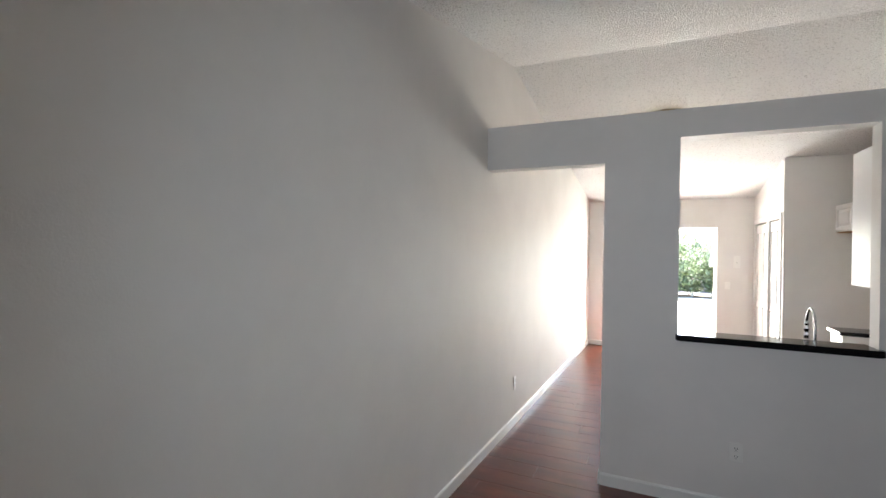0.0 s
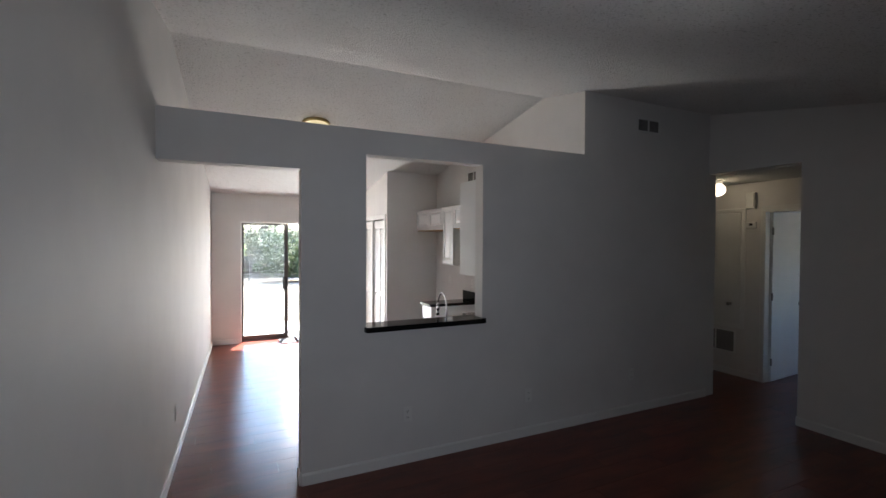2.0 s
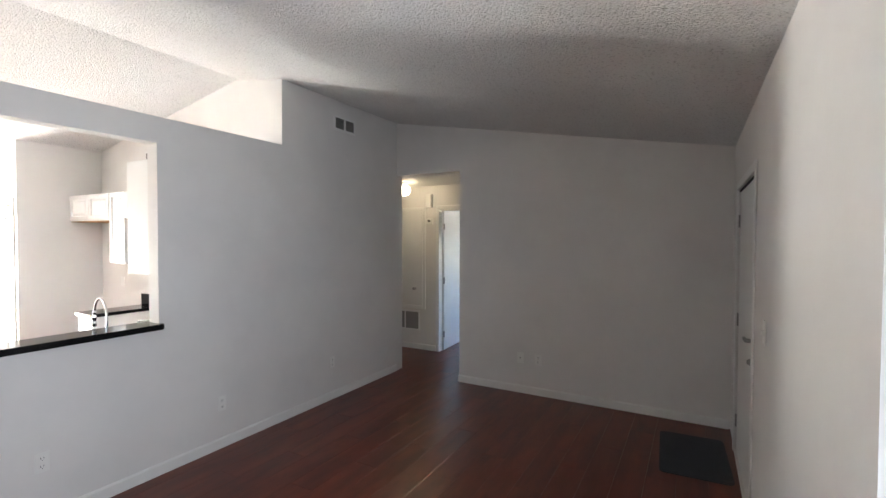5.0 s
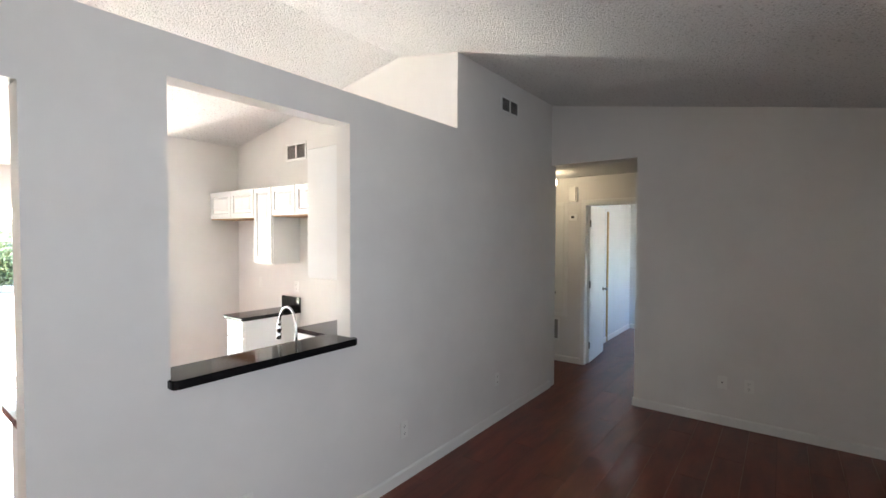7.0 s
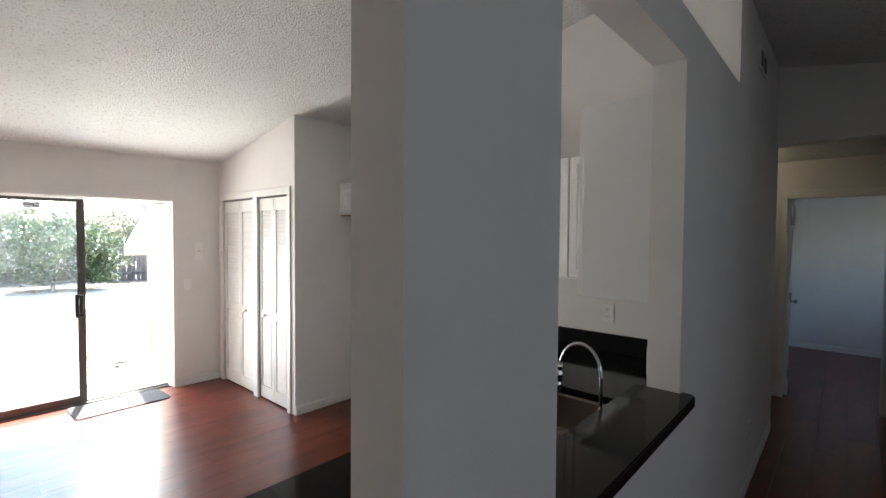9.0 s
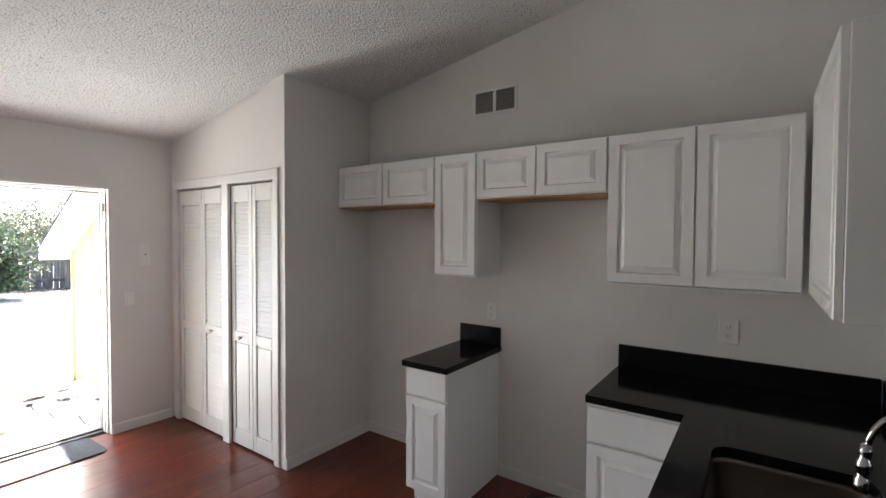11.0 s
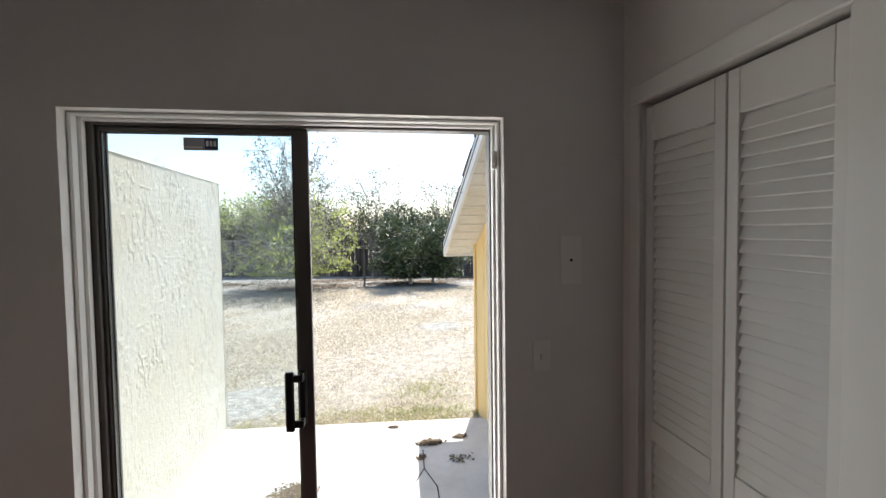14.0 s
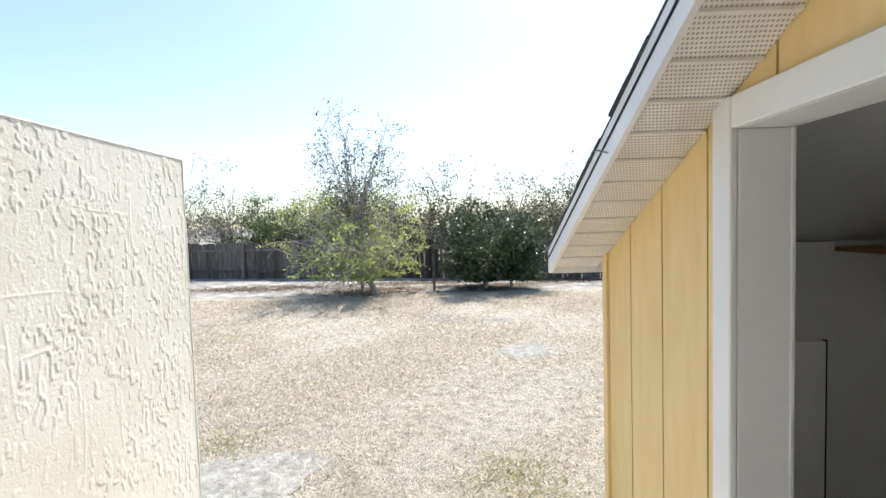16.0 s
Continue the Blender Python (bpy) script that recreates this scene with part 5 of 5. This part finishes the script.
part("corner_board", prism([(SHY1 - 0.045, GZ), (SHY1 + 0.01, GZ), (SHY1 + 0.01, rake_z(SHY1)), (SHY1 - 0.045, rake_z(SHY1 - 0.045))], "x", SHX - 0.016, SHX - 0.001), SIDING, shed)
bm = prism([(DO1 + 0.02, GZ), (SHY1, GZ), (SHY1, rake_z(SHY1)), (DO1 + 0.02, rake_z(DO1 + 0.02))], "x", SHX + 0.019, SHX + 0.06)
prism([(OUT_Y + 0.002, DOZ + 0.05), (DO1 + 0.02, DOZ + 0.05), (DO1 + 0.02, rake_z(DO1 + 0.02)), (OUT_Y + 0.002, rake_z(OUT_Y))], "x", SHX + 0.019, SHX + 0.06, bm)
part("backing", bm, DARK_SLOT, shed, "dark sheathing behind the board joints")
bm = cuboid(SHX - 0.024, SHX - 0.001, DO1, DO1 + 0.09, GZ + 0.03, DOZ + 0.095, 0.004)
cuboid(SHX - 0.024, SHX - 0.001, DO0 - 0.09, DO0, GZ + 0.03, DOZ + 0.095, 0.004, bm)
cuboid(SHX - 0.022, SHX - 0.001, DO0, DO1, DOZ, DOZ + 0.095, 0.004, bm)
part("door_casing", bm, WHITE_EXT, shed, "thick white painted door casing")
bm = cuboid(SHX + 0.001, SHX + 0.17, DO1 + 0.001, DO1 + 0.019, GZ + 0.03, DOZ, 0.003)
cuboid(SHX + 0.001, SHX + 0.17, DO0 - 0.019, DO0 - 0.001, GZ + 0.03, DOZ, 0.003, bm)
cuboid(SHX + 0.001, SHX + 0.17, DO0 - 0.019, DO1 + 0.019, DOZ + 0.001, DOZ + 0.02, 0.003, bm)
cuboid(SHX + 0.152, SHX + 0.165, DO1 - 0.006, DO1 + 0.0005, GZ + 0.03, DOZ, 0.002, bm)
part("door_jamb", bm, JAMB_GREY, shed, "grey-white wooden door jamb")
bm = cuboid(SHX + 0.06, 4.6, SHY1 - 0.08, SHY1 - 0.01, GZ, rake_z(SHY1) + 0.05)
prism([(OUT_Y, GZ), (SHY1 - 0.08, GZ), (SHY1 - 0.08, rake_z(SHY1) + 0.06), (OUT_Y, rake_z(OUT_Y))], "x", 4.5, 4.6, bm)
part("inner_wall", bm, STORE_WALL, shed, "plain grey inner walls")
bm = prism([(OUT_Y, rake_z(OUT_Y) + 0.03), (SHY1, rake_z(SHY1) + 0.03), (SHY1, rake_z(SHY1) + 0.08), (OUT_Y, rake_z(OUT_Y) + 0.08)], "x", SHX + 0.06, 4.6)
part("inner_ceiling", bm, STORE_WALL, shed)
part("inner_floor", cuboid(SHX + 0.02, 4.5, OUT_Y, SHY1 - 0.08, GZ, -0.058), GROUT_TILE, shed)
# sloping roof of the storage room
ov = 2.295
bm = prism([(4.9, rake_z(4.9) + 0.10), (7.60, rake_z(7.60) + 0.10), (7.60, rake_z(7.60) + 0.112), (4.9, rake_z(4.9) + 0.112)], "x", ov - 0.012, 4.8)
part("roof", bm, SHINGLE, shed, "dark shingle roof")
for k in range(16):
    y0 = 5.45 + k * 0.135
    part("shingle", prism([(y0, rake_z(y0) + 0.114), (y0 + 0.16, rake_z(y0 + 0.16) + 0.113), (y0 + 0.16, rake_z(y0 + 0.16) + 0.124), (y0, rake_z(y0) + 0.118)], "x", ov - 0.0215 - random.uniform(0, 0.012), 3.2), SHINGLE, shed)
bm = prism([(5.5, rake_z(5.5) - 0.01), (7.58, rake_z(7.58) - 0.02), (7.58, rake_z(7.58) + 0.111), (5.5, rake_z(5.5) + 0.111)], "x", ov - 0.02, ov)
part("verge_board", bm, WHITE_EXT, shed, "white verge board with aluminium drip edge")
bm = prism([(5.5, rake_z(5.5) + 0.057), (7.585, rake_z(7.585) + 0.057), (7.585, rake_z(7.585) + 0.068), (5.5, rake_z(5.5) + 0.068)], "x", ov - 0.0235, ov - 0.0205)
part("drip_line", bm, DARK_SLOT, shed, "dark joint below the drip edge")
part("end_board", cuboid(ov + 0.001, SHX + 0.4, 7.56, 7.58, rake_z(7.58) - 0.02, rake_z(7.58) + 0.10), WHITE_EXT, shed, "white board closing the eave end")
part("nail", tube([(ov - 0.0205, 6.60, rake_z(6.6) + 0.02), (ov - 0.06, 6.585, rake_z(6.6) + 0.028), (ov - 0.075, 6.57, rake_z(6.6) + 0.02)], 0.0035, 6), NICKEL, shed, "bent rusty nail")
verge = thing("verge_soffit", (2.42, 6.6, 1.85), "cream vented vinyl soffit under the sloping verge", "soffit", kind="structure")
y = 7.555
while y > 5.6:
    a, b = y, y - 0.135
    soffit_panel([(ov + 0.001, a - 0.003, rake_z(a - 0.003)), (ov + 0.001, b + 0.003, rake_z(b + 0.003)), (SHX - 0.002, b + 0.003, rake_z(b + 0.003)), (SHX - 0.002, a - 0.003, rake_z(a - 0.003))],
                 ((ov + 0.004, b, rake_z(b) - 0.001), (SHX - 0.004, b, rake_z(b) - 0.001)), verge)
    y -= 0.135
store_door = thing("wall_panel", (3.6, 7.3, -0.05), "pale grey access panel with a cut hole in the storage room", "wall panel")
bm = prism([(3.12, -0.05), (3.62, -0.05), (3.62, 0.98), (3.46, 0.98), (3.46, 0.80), (3.22, 0.80), (3.22, 0.98), (3.12, 0.98)], "y", 7.28, 7.31)
part("leaf", bm, JAMB_GREY, store_door)
part("hole_back", cuboid(3.22, 3.46, 7.312, 7.318, 0.78, 0.98), DARK_SLOT, store_door, "dark cut opening")
part("edge_strip", cuboid(3.622, 3.632, 7.283, 7.307, -0.05, 0.985, 0.001), DARK_SLOT, store_door, "dark gap beside the panel")
part("pipe", tube([(3.10, 7.27, 0.93), (3.20, 7.265, 0.93), (3.27, 7.262, 0.90), (3.30, 7.262, 0.85)], 0.012, 8), NICKEL, store_door, "short dark pipe bend", True)
single("shelf", cuboid(3.7, 4.45, 6.9, 7.33, 1.44, 1.465, 0.003), RAW_WOOD, "dark wooden shelf on the storage room wall", "shelf")

# ---- fence ----
FY0 = 19.9
fence_top = GZ + 1.27
fence = thing("fence", (0.0, FY0, GZ), "weathered dark wooden picket fence at the garden's end", "fence")
picket_me = mesh_of(prism([(-0.068, 0.0), (0.068, 0.0), (0.068, 1.21), (0.03, 1.27), (-0.03, 1.27), (-0.068, 1.21)], "y", -0.009, 0.009), "picket", FENCE_WOOD)
x = -11.0
k = 0
while x < 13.0:
    ob = new("picket", picket_me)
    ob.matrix_basis = pose(x, FY0 + random.uniform(-0.006, 0.006), GZ - 0.02 + random.uniform(-0.03, 0.03), 0, random.uniform(-1.2, 1.2), 0)
    fasten(ob, fence)
    x += 0.137 + (0.012 if random.random() < 0.12 else 0.0) + (0.04 if random.random() < 0.015 else 0)
for z in (0.22, 0.95):
    part("rail", cuboid(-11.1, 13.1, FY0 - 0.06, FY0 - 0.012, GZ + z, GZ + z + 0.085, 0.005), FENCE_WOOD, fence)
for k in range(11):
    x = -11.0 + 2.4 * k
    part("post", cuboid(x, x + 0.1, FY0 - 0.155, FY0 - 0.061, GZ - 0.1, GZ + 1.25, 0.006), FENCE_WOOD, fence)
part("panel", cuboid(-4.25, -2.75, FY0 - 0.10, FY0 - 0.0625, GZ + 0.02, GZ + 1.31, 0.004), FENCE_WOOD, fence, "flat grey plywood panel patching the fence")
fence.matrix_basis = Matrix.Translation((0.0, 20.7, GZ)) @ Matrix.Rotation(radians(-12.5), 4, "Z") @ Matrix.Diagonal((1, 1, 1.1, 1))
single("garden_post", tube([(1.30, 17.4, GZ - 0.05), (1.305, 17.4, 0.35), (1.30, 17.4, 0.88)], 0.035, 8), FENCE_WOOD, "thin dark wooden post in the lawn", "post")
house = thing("far_house", (-7.3, 29.0, GZ), "pale house with a low grey roof behind the fence", "house")
part("wall", cuboid(-12.0, -3.5, 28.0, 34.0, GZ, 1.15), FAR_WALL, house)
part("roof", prism([(27.2, 1.10), (31.0, 1.9), (35.0, 1.10), (35.0, 1.0), (27.2, 1.0)], "x", -12.6, -3.0), FAR_ROOF, house, "pale grey shingled roof")

# ---- trees ----


def limbs_mesh(name, runs, mat, sides=4):
    """Many tapering limbs in one mesh: each run is a row of points and their radii."""
    verts, faces, base = [], [], 0
    for pts, radii in runs:
        pts = np.asarray(pts)
        k = len(pts)
        way = np.gradient(pts, axis=0)
        way /= np.linalg.norm(way, axis=1)[:, None] + 1e-9
        ref = np.array([1.0, 0.0, 0.0]) if abs(way[0][2]) > 0.7 else np.array([0.0, 0.0, 1.0])
        side = np.cross(way, ref)
        side /= np.linalg.norm(side, axis=1)[:, None] + 1e-9
        other = np.cross(way, side)
        a = np.arange(sides) * 2 * math.pi / sides
        ring = side[:, None, :] * np.cos(a)[None, :, None] + other[:, None, :] * np.sin(a)[None, :, None]
        verts.append((pts[:, None, :] + ring * np.asarray(radii)[:, None, None]).reshape(-1, 3))
        idx = base + np.arange(k * sides).reshape(k, sides)
        nxt = np.roll(idx, -1, axis=1)
        faces.append(np.stack([idx[:-1], nxt[:-1], nxt[1:], idx[1:]], -1).reshape(-1, 4))
        base += k * sides
    me = mesh_from(name, np.concatenate(verts), np.concatenate(faces), mat)
    for f in me.polygons:
        f.use_smooth = True
    return me


def tree(name, place, label, seed, crown, radii, stem, lean, boughs, twigs, leaves, leaf_size, leaf_mat, thick=0.06, bunch=1.6, low=0.25, group="garden trees"):
    """A tapered stem, arching boughs that fill a loose crown, side twigs, and leaves in bunches along the twigs.
    crown: its middle over the base (x, z); radii: across and up; stem: the height at which it has wholly forked."""
    rng = np.random.default_rng(seed)
    root = thing(name, place, label, "tree", group)
    base = np.array(place, dtype=float)
    t = np.linspace(0, 1, 6)[:, None]
    top = base + np.array([lean, 0.0, stem])
    trunk = base + (top - base) * t + np.array([0.10, 0.05, 0]) * np.sin(t * 5.0 + seed) * t * stem * 0.4
    trunk[0, 2] -= 0.08
    runs = [(trunk, np.linspace(thick, thick * 0.55, 6))]
    spots = []
    mid = base + np.array([crown[0], 0.0, crown[1]])
    for k in range(boughs):
        q = rng.normal(0, 1, 3)
        q /= np.linalg.norm(q)
        goal = mid + q * rng.uniform(0.55, 1.0) ** 0.5 * np.array([radii[0], radii[0], radii[1]]) * rng.uniform(0.75, 1.12)
        goal[2] = max(goal[2], base[2] + low)
        start = trunk[int(rng.integers(2, 6))]
        bend = start + (goal - start) * 0.45 + np.array([0, 0, 0.22 * np.linalg.norm(goal - start) * rng.uniform(0.2, 1.0)])
        u = np.linspace(0, 1, 8)[:, None]
        line = (1 - u) ** 2 * start + 2 * u * (1 - u) * bend + u ** 2 * goal
        line[1:-1] += rng.normal(0, 0.03, (6, 3)) * radii[0]
        runs.append((line, np.linspace(thick * rng.uniform(0.25, 0.45), 0.006, 8)))
        for m in range(twigs):
            a = line[int(rng.integers(2, 8))] + rng.normal(0, 0.02, 3)
            d = rng.normal(0, 1, 3) + (a - mid) / np.linalg.norm(np.array(radii)) * 1.2
            d /= np.linalg.norm(d)
            length = rng.uniform(0.14, 0.42) * radii[0]
            run = np.stack([a, a + d * length * 0.5 + rng.normal(0, 0.04, 3) * length, a + d * length + rng.normal(0, 0.08, 3) * length])
            runs.append((run, [0.008, 0.006, 0.003]))
            spots += [run[0] * (1 - w) + run[2] * w for w in (0.4, 0.65, 0.85, 1.0)]
    wood = new("trunk", limbs_mesh("trunk", runs, BARK))
    fasten(wood, root)
    spots = np.array(spots)
    weight = np.repeat(rng.uniform(0, 1, len(spots) // 4) ** 2.5, 4) + 0.02            # some twigs are full, others nearly bare
    pick = rng.choice(len(spots), leaves, p=weight / weight.sum())
    c = spots[pick] + rng.normal(0, 1, (leaves, 3)) * leaf_size * bunch
    c[:, 2] = np.maximum(c[:, 2], base[2] + low)
    u = rng.normal(0, 1, (leaves, 3))
    u[:, 2] -= 0.5
    u /= np.linalg.norm(u, axis=1)[:, None]
    w = np.cross(u, rng.normal(0, 1, (leaves, 3)))
    w /= np.linalg.norm(w, axis=1)[:, None]
    size = rng.uniform(0.55, 1.2, (leaves, 1)) * leaf_size
    crown_ob = new("crown", mesh_from("crown", *quads((c, u * size, w * size * 0.45)), leaf_mat))
    fasten(crown_ob, root)
    return root


tree("young_tree", (-0.2, 16.9, GZ), "airy young tree with sparse yellow-green leaves on low boughs", 9, (-0.5, 1.65), (2.3, 1.4), 0.8, -0.4, 46, 12, 8200, 0.048, LEAF_LIME, 0.085, 1.2, 0.5)
tree("tall_bare_tree", (-0.75, 17.8, GZ), "tall twiggy tree with few dark leaves against the sky", 21, (-0.15, 3.15), (1.95, 1.95), 2.3, -0.15, 46, 14, 4600, 0.042, LEAF_DUSK, 0.06, 1.8)
tree("magnolia", (2.73, 17.5, GZ), "dense dark-leaved evergreen shrub tree", 8, (-0.05, 1.38), (1.4, 0.95), 0.8, 0.0, 34, 9, 13000, 0.066, LEAF_DARK, 0.07)
tree("magnolia", (3.42, 17.4, GZ), "dense dark-leaved evergreen shrub tree", 18, (0.25, 1.2), (0.85, 0.8), 0.7, 0.05, 22, 9, 6500, 0.066, LEAF_DARK, 0.05)
for x, y, top, wide, sparse, k, mat, label in (
        (1.8, 25.0, 4.7, 1.5, 0.5, 31, LEAF_GREY, "grey-green cone-shaped tree behind the fence"), (4.9, 26.0, 4.3, 1.7, 0.35, 22, LEAF_GREY, "half-bare grey tree behind the fence"),
        (7.0, 25.0, 5.0, 1.7, 0.25, 23, LEAF_DUSK, "nearly bare grey tree behind the fence"), (9.3, 24.5, 4.6, 1.7, 0.3, 28, LEAF_DUSK, "nearly bare grey tree behind the fence"),
        (-6.1, 25.0, 3.2, 1.5, 1.0, 24, LEAF_BRIGHT, "bright green round tree behind the fence"), (-7.3, 23.7, 4.6, 1.5, 0.16, 25, LEAF_GREY, "thin half-bare tree behind the fence"),
        (-10.2, 24.8, 5.0, 1.9, 0.2, 26, LEAF_GREY, "tall nearly bare tree behind the fence"), (-1.2, 26.0, 3.8, 1.9, 0.6, 27, LEAF_GREY, "grey-green tree behind the fence"),
        (-3.6, 25.4, 3.3, 1.7, 0.6, 33, LEAF_LIME, "yellow-green tree behind the fence"), (-13.0, 25.6, 4.4, 2.0, 0.5, 30, LEAF_GREY, "grey-green tree behind the fence"),
        (12.0, 26.0, 4.4, 2.0, 0.5, 34, LEAF_GREY, "grey-green tree behind the fence")):
    tree("backdrop_tree", (x, y, GZ), label, k, (0.0, top * 0.58), (wide * 1.25, top * 0.46), top * 0.45, 0.05, 40, 12, int(16000 * sparse), 0.055, mat, 0.07, 2.4, 0.6, "trees behind the fence")

rng = np.random.default_rng(77)
for i in range(12):
    x = -4.9 + 1.35 * i + rng.uniform(-0.4, 0.4)
    top = rng.uniform(2.5, 3.3)
    tree("backdrop_shrub", (x, 23.6 + rng.uniform(0, 3.0), GZ), "grey-green scrubby shrub in the row behind the fence", 60 + i, (0.0, top * 0.55), (1.6, top * 0.45), top * 0.4, 0.05, 26, 9, 6500, 0.055, LEAF_GREY, 0.05, 2.6, 0.5, "shrubs behind the fence")

for q, rx, ry, k in (((2.9, 17.9, GZ), 1.7, 0.9, 2600), ((-0.3, 17.6, GZ), 2.4, 1.2, 3200), ((5.2, 18.8, GZ), 1.8, 1.0, 1800), ((-4.0, 18.8, GZ), 3.6, 1.0, 3600), ((0.9, 19.2, GZ), 3.0, 0.7, 2200)):
    leaf_heap(q, rx, ry, k, DEBRIS, "leaf_litter", "dry brown leaf litter under the trees", 0.05)


def ground_patch(name, x0, x1, y0, y1, mat, label, seed, rough=0.12, corners=64):
    """A flat patch with a ragged outline lying on the lawn."""
    rng = np.random.default_rng(seed)
    ph = rng.uniform(0, 6.28, 9)
    own = bmesh.new()
    ring = []
    for i in range(corners):
        a = 2 * math.pi * i / corners
        wob = 1 + sum(rough / (1 + 0.35 * q) * math.sin((q + 2) * a + ph[q]) for q in range(9)) * 0.55 + rng.uniform(-rough, rough) * 0.5
        ca, sa = math.cos(a), math.sin(a)
        squ = 1.0 / max(abs(ca) ** 3 + abs(sa) ** 3, 1e-6) ** (1 / 3)
        ring.append(own.verts.new(((x0 + x1) / 2 + (x1 - x0) / 2 * ca * squ * wob, (y0 + y1) / 2 + (y1 - y0) / 2 * sa * squ * wob, GZ + 0.004)))
    mid = own.verts.new(((x0 + x1) / 2, (y0 + y1) / 2, GZ + 0.004))
    for i in range(corners):
        own.faces.new((mid, ring[i], ring[(i + 1) % corners]))
    return single(name, own, mat, label, "soil", kind="stuff")


ground_patch("bare_soil", -1.3, 0.55, 7.3, 8.45, BARE_SAND, "bare grey sandy soil beside the patio", 3, 0.3)
ground_patch("bare_soil", 2.35, 3.1, 10.9, 11.45, BARE_SAND, "pale bare sandy spot in the lawn", 5, 0.35)
ground_patch("mulch_bed", -13.0, 13.5, 16.9, 22.6, MULCH, "grey leaf mulch along the fence", 8, 0.03, 160)

# ---- grass ----
def blades(name, count, area, tall, mat, label, seed, clump=None):
    rng = np.random.default_rng(seed)
    x0, x1, y0, y1 = area
    if clump:
        cx, cy = rng.normal(clump[0], clump[2], count), rng.normal(clump[1], clump[3], count)
    else:
        cx = rng.uniform(x0, x1, count)
        cy = y0 + (y1 - y0) * rng.uniform(0, 1, count) ** 1.8
        n1 = np.sin(cx * 1.7 + 1.3 * np.sin(cy * 0.9)) + np.sin(cy * 1.3 + 0.8 * np.sin(cx * 1.1 + 2)) + 0.7 * np.sin(cx * 4.1 - cy * 3.3)
        n1 += 0.9 * np.sin(cx * 9.0 + 2.0 * np.sin(cy * 6.0)) * np.sin(cy * 8.0 + 1.7 * np.sin(cx * 7.0))
        keep = n1 > rng.uniform(-2.2, 1.4, count)
        bare = np.minimum(((cx + 0.17) / 1.2) ** 2 + ((cy - 7.92) / 0.72) ** 2, ((cx - 2.8) / 0.7) ** 2 + ((cy - 11.2) / 0.4) ** 2)
        keep &= rng.uniform(0, 1, count) < np.clip((bare - 0.25) / 1.0, 0.10, 1.0)
        cx, cy = cx[keep], cy[keep]
        k = len(cx)
        count = k
    a = rng.uniform(0, 6.28, count)
    h = rng.uniform(0.35, 1.0, count) * tall * (1 + 0.03 * np.maximum(cy - 8, 0))
    flat = rng.uniform(0.6, 2.6, count)
    w = 0.0042 * (1 + 0.14 * np.maximum(cy - 7, 0))
    base = np.stack([cx, cy, np.full(count, GZ - 0.003)], 1)
    side = np.stack([np.cos(a), np.sin(a), np.zeros(count)], 1) * w[:, None]
    b = rng.uniform(0, 6.28, count)
    tip = base + np.stack([np.cos(b) * h * flat, np.sin(b) * h * flat, h], 1)
    verts = np.stack([base - side, base + side, tip], 1).reshape(-1, 3)
    faces = np.arange(3 * count).reshape(-1, 3)
    return tagged(new(name, mesh_from(name, verts, faces, mat)), label, "grass", kind="stuff")


blades("dry_grass", 420000, (-7.5, 9.0, 7.2, 16.6), 0.034, STRAW, "short dry straw-coloured grass", 4)
blades("green_grass", 9000, (-4.0, 6.0, 7.2, 13.0), 0.035, GREEN_GRASS, "sparse green grass among the straw", 6)
for cx, cy, sx, sy, k in ((2.15, 8.0, 0.2, 0.22, 500), (1.5, 7.45, 0.5, 0.1, 700), (0.5, 7.36, 0.06, 0.03, 120), (2.1, 7.4, 0.25, 0.1, 500), (-0.2, 8.6, 0.15, 0.12, 150)):
    blades("grass_tuft", k, (0, 1, 0, 1), 0.06, GREEN_GRASS, "green grass tuft near the patio edge", int(cx * 100) + 107, (cx, cy, sx, sy))

# ---- floor planks ----
plank_w, plank_l = 0.192, 1.22
plank_bm = cuboid(-0.5, 0.5, -0.5, 0.5, -1.0, 0.0)
plank_me = mesh_of(plank_bm, "plank", FLOOR_WOOD)
y = FRONT_Y
row = 0
while y < BACK_Y + 0.06:
    y1 = min(y + plank_w, BACK_Y + 0.065)
    west = WEST_SKEW * y - 0.03
    if y < 0.2:
        spans = [(west, 9.17)]
    elif y < 2.1:
        spans = [(west, KITCHEN_X), (EAST_X, HX)]
    else:
        spans = [(west, KITCHEN_X)]
    for xa, xb in spans:
        x = (0.0 if xa < 1 else xa) - plank_l * ((row * 0.37 + (0.2 if xa > 1 else 0.0)) % 1.0 + (xa < 0))
        while x < xb:
            u0, u1 = max(x, xa), min(x + plank_l, xb)
            if u1 - u0 > 0.02:
                ob = new("plank", plank_me)
                ob.matrix_basis = Matrix.Translation(((u0 + u1) / 2, (y + y1) / 2, 0.0)) @ Matrix.Diagonal((u1 - u0 - 0.0016, y1 - y - 0.0016, 0.011, 1))
                fasten(ob, floor)
            x += plank_l
    y = y1
    row += 1
